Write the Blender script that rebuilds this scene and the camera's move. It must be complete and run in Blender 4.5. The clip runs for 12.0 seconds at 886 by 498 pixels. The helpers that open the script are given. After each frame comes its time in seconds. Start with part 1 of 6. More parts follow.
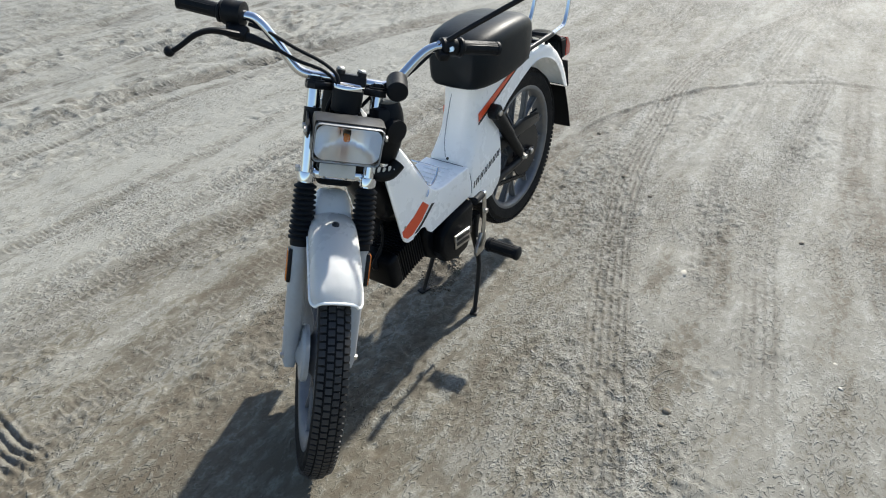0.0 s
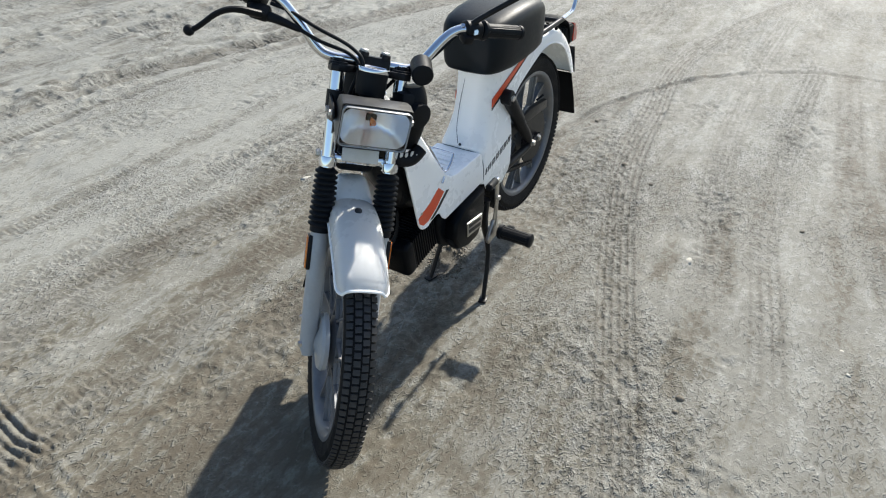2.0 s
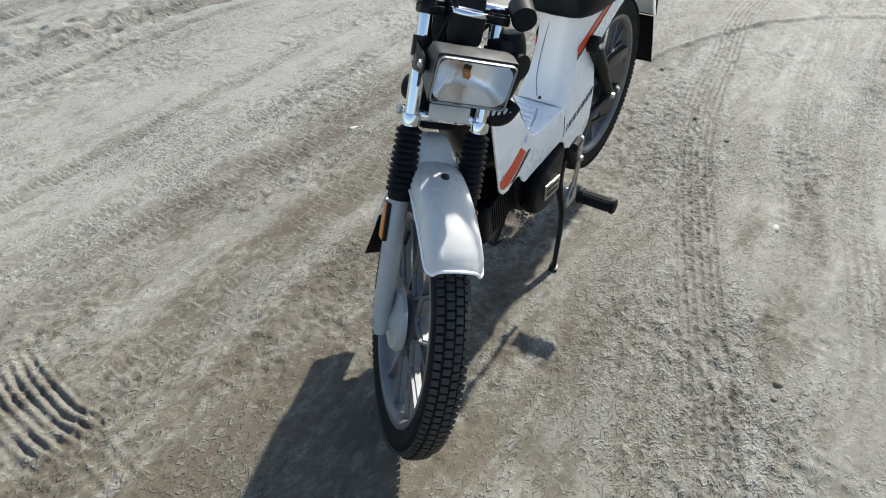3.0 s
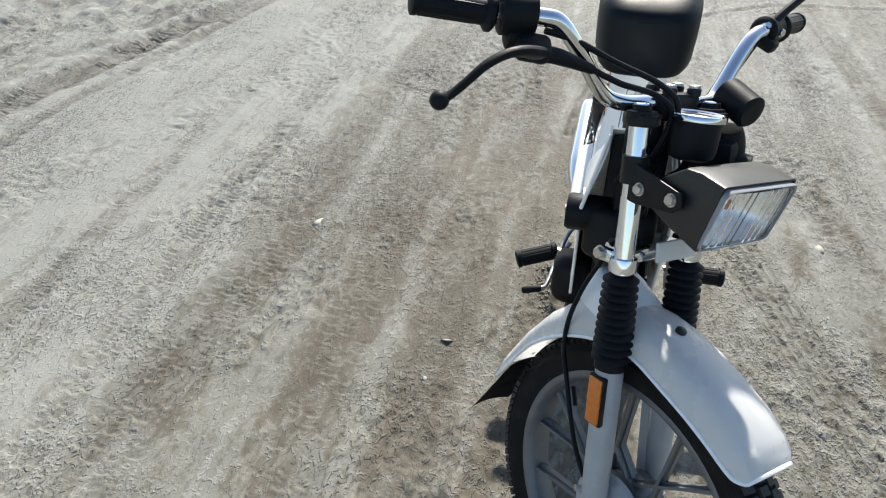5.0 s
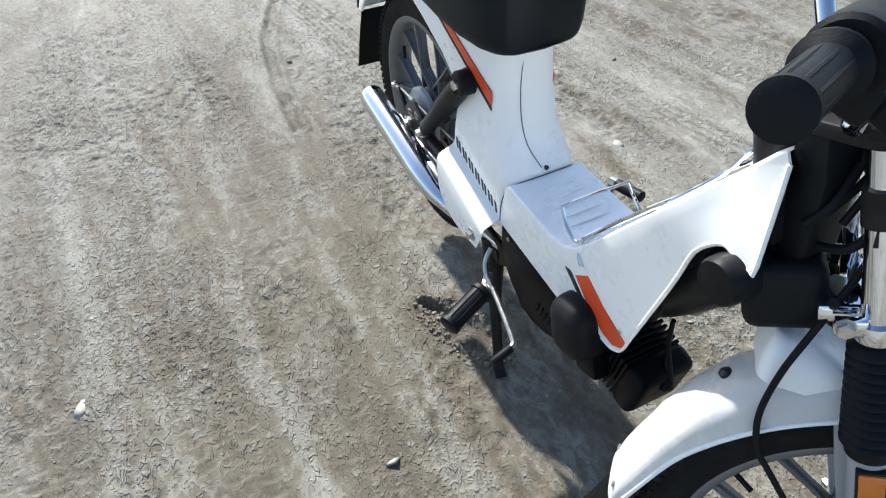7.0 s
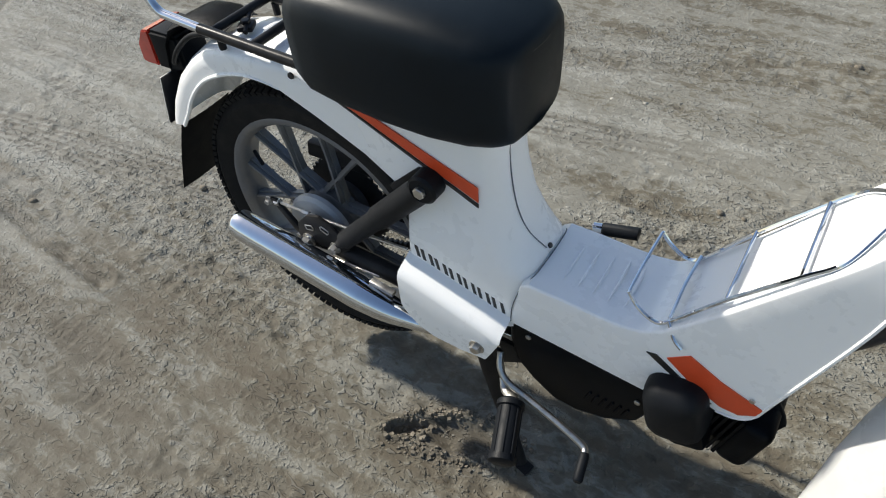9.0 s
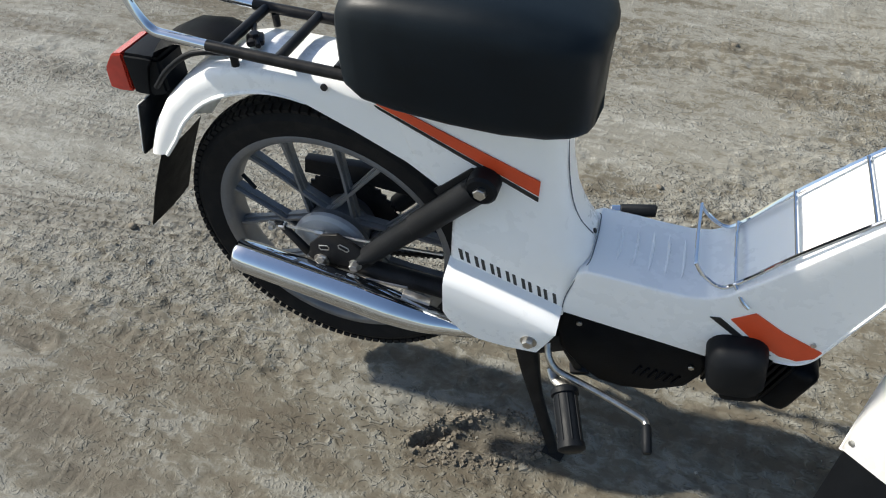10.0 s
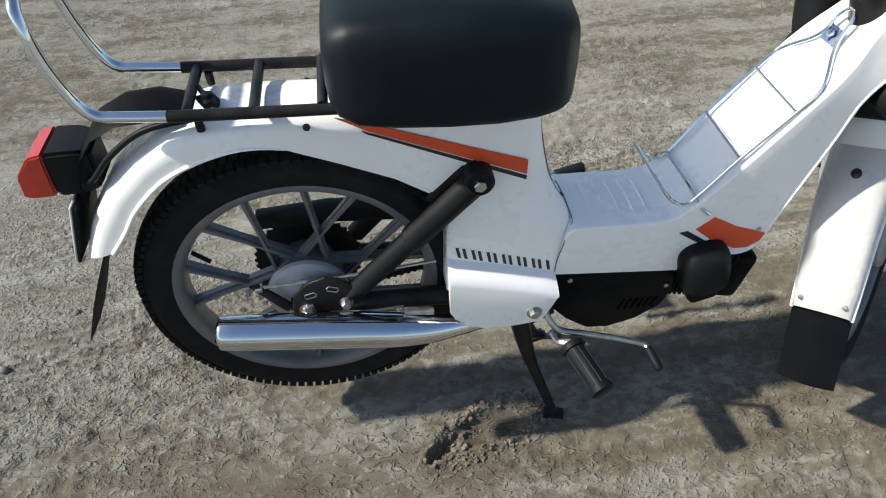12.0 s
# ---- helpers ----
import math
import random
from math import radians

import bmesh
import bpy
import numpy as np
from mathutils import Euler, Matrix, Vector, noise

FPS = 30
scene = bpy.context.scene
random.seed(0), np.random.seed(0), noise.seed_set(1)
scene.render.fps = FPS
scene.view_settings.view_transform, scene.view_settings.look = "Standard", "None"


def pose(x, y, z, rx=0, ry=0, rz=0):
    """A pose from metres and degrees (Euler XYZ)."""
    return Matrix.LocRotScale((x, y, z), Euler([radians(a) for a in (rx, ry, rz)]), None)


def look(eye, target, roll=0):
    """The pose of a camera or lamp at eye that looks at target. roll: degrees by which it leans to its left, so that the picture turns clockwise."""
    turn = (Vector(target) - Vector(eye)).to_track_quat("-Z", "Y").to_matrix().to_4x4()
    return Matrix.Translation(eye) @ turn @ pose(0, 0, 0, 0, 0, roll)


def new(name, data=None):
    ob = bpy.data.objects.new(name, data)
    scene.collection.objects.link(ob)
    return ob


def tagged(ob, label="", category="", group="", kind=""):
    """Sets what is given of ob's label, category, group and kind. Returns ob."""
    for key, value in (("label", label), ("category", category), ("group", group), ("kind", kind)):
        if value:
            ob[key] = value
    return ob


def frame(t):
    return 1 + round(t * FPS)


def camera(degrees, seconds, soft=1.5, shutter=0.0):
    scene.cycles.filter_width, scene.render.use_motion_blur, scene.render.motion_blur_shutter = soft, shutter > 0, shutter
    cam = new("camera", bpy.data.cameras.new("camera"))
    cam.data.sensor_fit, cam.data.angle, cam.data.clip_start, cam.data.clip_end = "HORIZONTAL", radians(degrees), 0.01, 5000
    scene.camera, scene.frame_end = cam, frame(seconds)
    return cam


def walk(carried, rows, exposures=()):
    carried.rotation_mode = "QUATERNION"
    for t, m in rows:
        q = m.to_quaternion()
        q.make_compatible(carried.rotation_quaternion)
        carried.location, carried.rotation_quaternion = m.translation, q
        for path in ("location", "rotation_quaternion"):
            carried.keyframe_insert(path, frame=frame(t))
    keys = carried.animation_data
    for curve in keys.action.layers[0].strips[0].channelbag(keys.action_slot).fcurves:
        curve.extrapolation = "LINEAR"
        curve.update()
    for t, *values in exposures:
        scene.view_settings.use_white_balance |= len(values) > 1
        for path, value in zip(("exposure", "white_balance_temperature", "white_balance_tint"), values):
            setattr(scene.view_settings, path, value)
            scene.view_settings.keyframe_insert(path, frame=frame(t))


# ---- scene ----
cam = camera(66.4, 12.0, soft=1.1)
PATH = [
    (0, (2.042, 1.03, 1.42), (0.637, 0.106, 0.337), -1.0),
    (0.5, (2.04, 1.026, 1.416), (0.633, 0.11, 0.329), -0.8),
    (1, (2.045, 1.022, 1.42), (0.636, 0.111, 0.332), -0.8),
    (1.5, (2.062, 0.995, 1.414), (0.658, 0.088, 0.316), -0.5),
    (2, (2.084, 0.927, 1.407), (0.659, 0.074, 0.293), 0.5),
    (2.5, (2.096, 0.836, 1.389), (0.715, 0.014, 0.198), 1.7),
    (3, (2.014, 0.699, 1.351), (0.697, -0.143, 0.104), 0.6),
    (3.2, (1.98, 0.657, 1.362), (0.631, -0.224, 0.178), -0.5),
    (4.8, (1.883, 0.031, 1.359), (0.315, -0.341, 0.175), 1.6),
    (5, (1.837, -0.053, 1.338), (0.309, -0.468, 0.115), -0.8),
    (5.2, (1.779, -0.128, 1.332), (0.314, -0.560, 0.040), -4.2),
    (5.5, (1.7, -0.215, 1.322), (0.23, -0.524, 0.002), -2.1),
    (5.8, (1.612, -0.292, 1.306), (0.110, -0.260, -0.014), -0.6),
    (6, (1.573, -0.348, 1.31), (0.042, -0.103, 0.047), -0.2),
    (6.2, (1.531, -0.424, 1.322), (0.047, -0.086, 0.024), -1.7),
    (6.5, (1.464, -0.526, 1.307), (0.06, 0.001, -0.016), 2.5),
    (7, (1.245, -0.563, 1.269), (-0.068, 0.022, -0.121), -3.2),
    (7.2, (1.175, -0.562, 1.272), (-0.077, 0.115, -0.133), -3.6),
    (8.8, (0.776, -0.663, 1.27), (-0.092, 0.455, -0.143), -6.0),
    (9, (0.732, -0.665, 1.265), (-0.09, 0.465, -0.166), -4.9),
    (9.5, (0.578, -0.75, 1.268), (-0.124, 0.489, -0.137), -5.7),
    (10, (0.463, -0.787, 1.259), (0.017, 0.539, -0.171), -0.2),
    (10.3, (0.385, -0.740, 1.234), (-0.064, 0.588, -0.192), -4.2),
    (10.5, (0.334, -0.716, 1.238), (-0.07, 0.611, -0.202), -6.3),
    (11, (0.254, -0.7, 1.239), (0.086, 0.671, -0.208), -4.1),
    (11.5, (0.135, -0.793, 1.243), (0.19, 0.587, -0.204), -2.6),
    (12, (0.127, -0.867, 1.255), (0.315, 0.576, -0.118), -0.7),
]
walk(cam, [(t, look(eye, target, roll)) for t, eye, target, roll in PATH], exposures=[(0.0, 1.01, 6530, 8), (3.0, 1.05, 6560, 8), (5.5, 1.15, 6560, 8), (7.0, 1.31, 6380, 9), (9.0, 0.66, 6650, 8), (9.5, 0.76, 6650, 8), (10.0, 0.82, 6650, 8), (10.3, 0.9, 6650, 8), (10.5, 1.38, 6650, 8), (11.0, 0.96, 6650, 8), (11.5, 0.78, 6650, 8), (12.0, 0.72, 6650, 8)])

# ---- world, sun ----
world = bpy.data.worlds.new("world")
scene.world = world
world.use_nodes = True
wn, wl = world.node_tree.nodes, world.node_tree.links
SUN_ELEV, SUN_FROM = radians(40.0), radians(180.6)   # height of the sun, and the bearing it shines from (from +x, anticlockwise)
sky = wn.new("ShaderNodeTexSky")
sky.sky_type, sky.sun_disc = "NISHITA", False
sky.sun_elevation, sky.sun_rotation = SUN_ELEV, radians(90.0) - SUN_FROM
wn["Background"].inputs[1].default_value = 0.092
wl.new(sky.outputs[0], wn["Background"].inputs[0])
sun = new("sun", bpy.data.lights.new("sun", "SUN"))
sun.data.energy, sun.data.angle, sun.data.color = 4.3, radians(1.5), (1.0, 0.95, 0.87)
sun.matrix_world = look((math.cos(SUN_ELEV) * math.cos(SUN_FROM) * 9, math.cos(SUN_ELEV) * math.sin(SUN_FROM) * 9, math.sin(SUN_ELEV) * 9), (0, 0, 0))


# ---- materials ----
def material(name, base, rough=0.5, metal=0.0, spec=0.5, spot=0.0, scale=30.0, bump=0.0, bump_scale=200.0, coat=0.0, dirt=None, dirt_amount=0.0, dirt_scale=14.0):
    """Principled surface: base colour varied at two scales, worn roughness, fine relief, dusty patches."""
    m = bpy.data.materials.new(name)
    m.use_nodes = True
    n, l = m.node_tree.nodes, m.node_tree.links
    p = n["Principled BSDF"]
    p.inputs["Metallic"].default_value = metal
    p.inputs["Specular IOR Level"].default_value = spec
    p.inputs["Coat Weight"].default_value = coat
    p.inputs["Coat Roughness"].default_value = 0.12
    co = n.new("ShaderNodeTexCoord")
    big, fine = n.new("ShaderNodeTexNoise"), n.new("ShaderNodeTexNoise")
    big.inputs["Scale"].default_value, big.inputs["Detail"].default_value = scale, 5
    fine.inputs["Scale"].default_value, fine.inputs["Detail"].default_value = scale * 7, 3
    for t in (big, fine):
        l.new(co.outputs["Object"], t.inputs["Vector"])
    add = n.new("ShaderNodeMath")
    add.operation = "MULTIPLY_ADD"
    l.new(fine.outputs[0], add.inputs[0])
    add.inputs[1].default_value = 0.4
    l.new(big.outputs[0], add.inputs[2])
    ramp = n.new("ShaderNodeMapRange")
    ramp.inputs[1].default_value, ramp.inputs[2].default_value = 0.45, 0.95
    ramp.inputs[3].default_value, ramp.inputs[4].default_value = 1 - spot, 1 + spot
    l.new(add.outputs[0], ramp.inputs[0])
    tint = n.new("ShaderNodeVectorMath")
    tint.operation = "SCALE"
    tint.inputs[0].default_value = base[:3]
    l.new(ramp.outputs[0], tint.inputs["Scale"])
    colour = tint.outputs[0]
    if dirt:
        dn = n.new("ShaderNodeTexNoise")
        dn.inputs["Scale"].default_value, dn.inputs["Detail"].default_value = dirt_scale, 7
        l.new(co.outputs["Object"], dn.inputs["Vector"])
        dr = n.new("ShaderNodeMapRange")
        dr.inputs[1].default_value, dr.inputs[2].default_value = 0.48, 0.75
        dr.inputs[3].default_value, dr.inputs[4].default_value = 0.0, dirt_amount
        l.new(dn.outputs[0], dr.inputs[0])
        mix = n.new("ShaderNodeMix")
        mix.data_type = "RGBA"
        l.new(dr.outputs[0], mix.inputs[0])
        l.new(colour, mix.inputs[6])
        mix.inputs[7].default_value = (*dirt, 1)
        colour = mix.outputs[2]
    l.new(colour, p.inputs["Base Color"])
    rr = n.new("ShaderNodeMapRange")
    rr.inputs[1].default_value, rr.inputs[2].default_value = 0.4, 1.0
    rr.inputs[3].default_value, rr.inputs[4].default_value = max(rough * 0.8, 0.02), min(rough * 1.25, 1)
    l.new(add.outputs[0], rr.inputs[0])
    l.new(rr.outputs[0], p.inputs["Roughness"])
    if bump:
        bn = n.new("ShaderNodeTexNoise")
        bn.inputs["Scale"].default_value, bn.inputs["Detail"].default_value = bump_scale, 4
        l.new(co.outputs["Object"], bn.inputs["Vector"])
        b = n.new("ShaderNodeBump")
        b.inputs["Strength"].default_value, b.inputs["Distance"].default_value = bump, 0.002
        l.new(bn.outputs[0], b.inputs["Height"])
        l.new(b.outputs[0], p.inputs["Normal"])
    return m


DUST = (0.30, 0.26, 0.205)
M_WHITE = material("white_plastic", (0.90, 0.90, 0.89), 0.28, spot=0.015, scale=9, coat=0.25, dirt=(0.74, 0.70, 0.63), dirt_amount=0.06, dirt_scale=9)
M_VINYL = material("black_vinyl", (0.0045, 0.0080, 0.0115), 0.44, spec=0.16, spot=0.25, scale=8, bump=0.10, bump_scale=900, dirt=(0.010, 0.014, 0.017), dirt_amount=0.25, dirt_scale=6)
M_RUBBER = material("tyre_rubber", (0.0095, 0.0097, 0.0105), 0.72, spec=0.14, spot=0.25, scale=22, bump=0.3, bump_scale=500, dirt=DUST, dirt_amount=0.035, dirt_scale=30)
M_TREAD = material("worn_tread", (0.026, 0.026, 0.027), 0.55, spec=0.40, spot=0.25, scale=40, bump=0.3, bump_scale=500, dirt=DUST, dirt_amount=0.14, dirt_scale=45)
M_GRIP = material("black_rubber", (0.0070, 0.0085, 0.0110), 0.5, spec=0.14, spot=0.2, scale=30, bump=0.15, bump_scale=700)
M_BLACK = material("black_paint", (0.014, 0.014, 0.015), 0.33, spec=0.14, spot=0.3, scale=35, bump=0.06, bump_scale=300, dirt=DUST, dirt_amount=0.035, dirt_scale=24)
M_LAMP = material("lamp_shell", (0.010, 0.011, 0.013), 0.40, spec=0.48, coat=0.0, spot=0.15, scale=20, bump=0.03, bump_scale=500, dirt=DUST, dirt_amount=0.03)
M_PLASTIC = material("black_plastic", (0.0075, 0.0086, 0.0105), 0.48, spec=0.14, spot=0.2, scale=25, bump=0.12, bump_scale=800, dirt=DUST, dirt_amount=0.012)
M_ENGINE = material("engine_black", (0.0032, 0.0043, 0.0060), 0.34, spec=0.08, spot=0.35, scale=40, bump=0.15, bump_scale=350, dirt=DUST, dirt_amount=0.010, dirt_scale=22)
M_CHROME = material("chrome", (0.66, 0.695, 0.75), 0.032, metal=1.0, spot=0.03, scale=16, dirt=(0.40, 0.33, 0.26), dirt_amount=0.10, dirt_scale=40)
M_STEEL = material("worn_steel", (0.50, 0.49, 0.47), 0.36, metal=1.0, spot=0.2, scale=60, bump=0.1, bump_scale=400, dirt=(0.22, 0.15, 0.10), dirt_amount=0.35, dirt_scale=70)
M_GREY = material("grey_paint", (0.37, 0.385, 0.40), 0.38, spot=0.08, scale=20, bump=0.04, bump_scale=300, coat=0.1, dirt=DUST, dirt_amount=0.20, dirt_scale=18)
M_RIM = material("cast_alloy", (0.145, 0.150, 0.160), 0.42, metal=0.3, spot=0.14, scale=26, bump=0.12, bump_scale=400, dirt=DUST, dirt_amount=0.35, dirt_scale=20)
M_BEZEL = material("dull_grey_rim", (0.24, 0.25, 0.26), 0.40, spot=0.08, scale=20, coat=0.1, dirt=DUST, dirt_amount=0.06)
M_RED = material("red_stripe", (0.66, 0.075, 0.022), 0.35, spot=0.07, scale=25)
M_INK = material("black_stripe", (0.012, 0.012, 0.013), 0.4, spot=0.1, scale=30)
M_AMBER = material("amber_reflector", (0.62, 0.16, 0.012), 0.22, spot=0.12, scale=120, coat=0.4)
M_REDLENS = material("red_lens", (0.36, 0.022, 0.012), 0.20, spot=0.12, scale=90, coat=0.5)
M_PLATE = material("pale_grey_plate", (0.60, 0.60, 0.58), 0.45, spot=0.06, scale=40)
M_REFLECT = material("lamp_reflector", (0.90, 0.92, 0.95), 0.36, metal=1.0, spot=0.03, scale=20)
M_SEAM = material("panel_seam", (0.10, 0.11, 0.13), 0.6, spot=0.1)
M_SCUFF = material("scuffed_vinyl", (0.55, 0.55, 0.53), 0.8, spot=0.2, scale=200)


def glass_material():
    m = bpy.data.materials.new("lamp_glass")
    m.use_nodes = True
    n, l = m.node_tree.nodes, m.node_tree.links
    p = n["Principled BSDF"]
    p.inputs["Base Color"].default_value = (0.96, 0.97, 0.98, 1)
    p.inputs["Roughness"].default_value = 0.04
    p.inputs["IOR"].default_value = 1.45
    p.inputs["Transmission Weight"].default_value = 1.0
    co, w = n.new("ShaderNodeTexCoord"), n.new("ShaderNodeTexNoise")
    w.inputs["Scale"].default_value = 60
    b = n.new("ShaderNodeBump")
    b.inputs["Strength"].default_value, b.inputs["Distance"].default_value = 0.08, 0.002
    l.new(co.outputs["Object"], w.inputs["Vector"])
    l.new(w.outputs[0], b.inputs["Height"])
    l.new(b.outputs[0], p.inputs["Normal"])
    return m


M_GLASS = glass_material()


def ground_material(name, stone=False):
    """Dry packed silt: smooth grey crust, paler dusty flakes and browner worn earth, with crumbs in loose patches and
    shade painted into pits and nicks.
    """
    m = bpy.data.materials.new(name)
    m.use_nodes = True
    n, l = m.node_tree.nodes, m.node_tree.links
    p = n["Principled BSDF"]
    p.inputs["Specular IOR Level"].default_value = 0.35
    p.inputs["Roughness"].default_value = 0.75
    p.inputs["Diffuse Roughness"].default_value = 0.4
    co = n.new("ShaderNodeTexCoord")

    def noise_at(scale, detail=6, rough=0.6, stretch=(1, 1, 1), warp=0.0):
        mp, t = n.new("ShaderNodeMapping"), n.new("ShaderNodeTexNoise")
        mp.inputs["Scale"].default_value = stretch
        t.inputs["Scale"].default_value, t.inputs["Detail"].default_value, t.inputs["Roughness"].default_value = scale, detail, rough
        t.inputs["Distortion"].default_value = warp
        l.new(co.outputs["Object"], mp.inputs[0])
        l.new(mp.outputs[0], t.inputs["Vector"])
        return t.outputs[0]

    def span(x, a, b, c=0.0, d=1.0):
        r = n.new("ShaderNodeMapRange")
        for i, v in enumerate((a, b, c, d)):
            r.inputs[i + 1].default_value = v
        l.new(x, r.inputs[0])
        return r.outputs[0]

    def maths(op, a, b):
        k = n.new("ShaderNodeMath")
        k.operation = op
        for i, v in enumerate((a, b)):
            if isinstance(v, (int, float)):
                k.inputs[i].default_value = v
            else:
                l.new(v, k.inputs[i])
        return k.outputs[0]

    def blend(f, a, b):
        x = n.new("ShaderNodeMix")
        x.data_type = "RGBA"
        l.new(f, x.inputs[0])
        for v, s in ((a, 6), (b, 7)):
            if isinstance(v, tuple):
                x.inputs[s].default_value = (*v, 1)
            else:
                l.new(v, x.inputs[s])
        return x.outputs[2]

    def field(name):
        f = n.new("ShaderNodeAttribute")
        f.attribute_name = name
        return f.outputs["Fac"]

    lane = noise_at(1.8, 6, 0.62, (0.28, 4.0, 1), 0.3)
    flake = noise_at(8.0, 5, 0.56, (0.45, 1.25, 1), 0.6)
    spot = noise_at(30, 3, 0.55, (0.75, 1.1, 1), 0.8)
    patch = noise_at(3.2, 4, 0.55, (0.5, 1.5, 1), 0.5)
    chip = noise_at(54, 2, 0.5, (0.7, 1.15, 1), 0.7)
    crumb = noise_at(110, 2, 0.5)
    grit = noise_at(420, 2, 0.6)
    crusted, loose = field("crusted"), field("loose")
    total = crusted
    for src, lo, hi, gain in ((lane, 0.37, 0.63, 0.27), (flake, 0.42, 0.60, 0.20), (spot, 0.42, 0.60, 0.20), (chip, 0.42, 0.60, 0.08), (crumb, 0.40, 0.65, 0.05)):
        total = maths("ADD", total, maths("MULTIPLY", maths("SUBTRACT", span(src, lo, hi), 0.5), gain))
    c = blend(span(lane, 0.35, 0.65), (0.088, 0.072, 0.049), (0.110, 0.096, 0.070))
    c = blend(span(total, 0.20, 0.46), c, (0.138, 0.127, 0.098))
    c = blend(span(total, 0.42, 0.58), c, (0.197, 0.191, 0.163))
    c = blend(span(total, 0.68, 0.86), c, (0.268, 0.266, 0.236))
    # browner earth of the track beds, with shade painted into their grooves
    c = blend(span(field("worn_shaded"), 0.0, 1.0, 0, 0.80), c, blend(span(spot, 0.38, 0.60), (0.068, 0.058, 0.043), (0.122, 0.109, 0.086)))
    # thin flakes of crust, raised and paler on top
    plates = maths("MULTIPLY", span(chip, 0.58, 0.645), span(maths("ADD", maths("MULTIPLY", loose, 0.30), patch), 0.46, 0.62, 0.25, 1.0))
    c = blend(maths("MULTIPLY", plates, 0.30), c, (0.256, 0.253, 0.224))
    # small dents, their shade painted into the colour as well
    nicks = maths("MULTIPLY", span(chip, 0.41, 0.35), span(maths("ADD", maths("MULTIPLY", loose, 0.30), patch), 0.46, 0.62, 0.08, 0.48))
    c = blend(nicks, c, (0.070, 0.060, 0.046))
    # shade in the hollows between crumbs, painted dark
    pit_shade = maths("MULTIPLY", span(crumb, 0.42, 0.34), span(maths("ADD", maths("MULTIPLY", loose, 0.5), flake), 0.60, 0.90, 0.0, 0.8))
    c = blend(pit_shade, c, (0.056, 0.048, 0.036))
    c = blend(span(grit, 0.60, 0.78, 0, 0.06), c, (0.337, 0.329, 0.300))
    c = blend(span(grit, 0.40, 0.24, 0, 0.06), c, (0.076, 0.067, 0.053))
    if stone:
        info = n.new("ShaderNodeNewGeometry")
        c = blend(span(info.outputs["Random Per Island"], 0, 1, 0, 0.5), c, (0.40, 0.39, 0.355))
        dark = maths("GREATER_THAN", info.outputs["Random Per Island"], 0.99)
        c = blend(dark, c, (0.10, 0.092, 0.078))
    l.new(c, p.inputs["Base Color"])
    # crumbs stand up where the ground is loose; elsewhere only a fine sandy grain
    lumps = maths("MULTIPLY", span(crumb, 0.50, 0.72), span(maths("ADD", maths("MULTIPLY", loose, 0.6), spot), 0.50, 0.85, 0.12, 1.0))
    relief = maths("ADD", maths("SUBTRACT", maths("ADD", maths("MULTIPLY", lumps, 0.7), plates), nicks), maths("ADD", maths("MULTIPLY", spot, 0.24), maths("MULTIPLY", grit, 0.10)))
    b = n.new("ShaderNodeBump")
    b.inputs["Strength"].default_value, b.inputs["Distance"].default_value = 1.0, 0.0051
    l.new(relief, b.inputs["Height"])
    l.new(b.outputs[0], p.inputs["Normal"])
    return m


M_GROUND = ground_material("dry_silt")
M_STONE = ground_material("silt_clods", stone=True)
M_DAMP = material("dug_earth", (0.15, 0.13, 0.10), 0.95, spot=0.35, scale=60, bump=0.8, bump_scale=300)
M_PEBBLE = material("pale_pebble", (0.34, 0.33, 0.295), 0.9, spec=0.2, spot=0.12, scale=60, bump=0.3, bump_scale=200)


# ---- ground ----
def track(x, knots):
    """The line y(x) of a rut, smoothly through its knots."""
    kx, ky = np.array(knots).T
    fine = np.linspace(kx[0], kx[-1], 600)
    line = np.interp(fine, kx, ky)
    pad = np.concatenate([np.full(40, line[0]), line, np.full(40, line[-1])])
    line = np.convolve(pad, np.hanning(81) / np.hanning(81).sum(), "valid")
    return np.interp(x, fine, line)


def value_noise(x, y, seed):
    """Smooth noise from -1 to 1 on a lattice of unit cells."""
    rng = np.random.default_rng(seed)
    grid = rng.uniform(-1, 1, (256, 256))
    xi, yi = np.floor(x).astype(int), np.floor(y).astype(int)
    fx, fy = x - xi, y - yi
    fx, fy = fx * fx * (3 - 2 * fx), fy * fy * (3 - 2 * fy)
    g = lambda a, b: grid[a % 256, b % 256]
    return (g(xi, yi) * (1 - fx) + g(xi + 1, yi) * fx) * (1 - fy) + (g(xi, yi + 1) * (1 - fx) + g(xi + 1, yi + 1) * fx) * fy


def cells(u, v, seed):
    """A random number from 0 to 1 for each unit cell."""
    rng = np.random.default_rng(seed)
    grid = rng.random((256, 256))
    return grid[np.floor(u).astype(int) % 256, np.floor(v).astype(int) % 256]


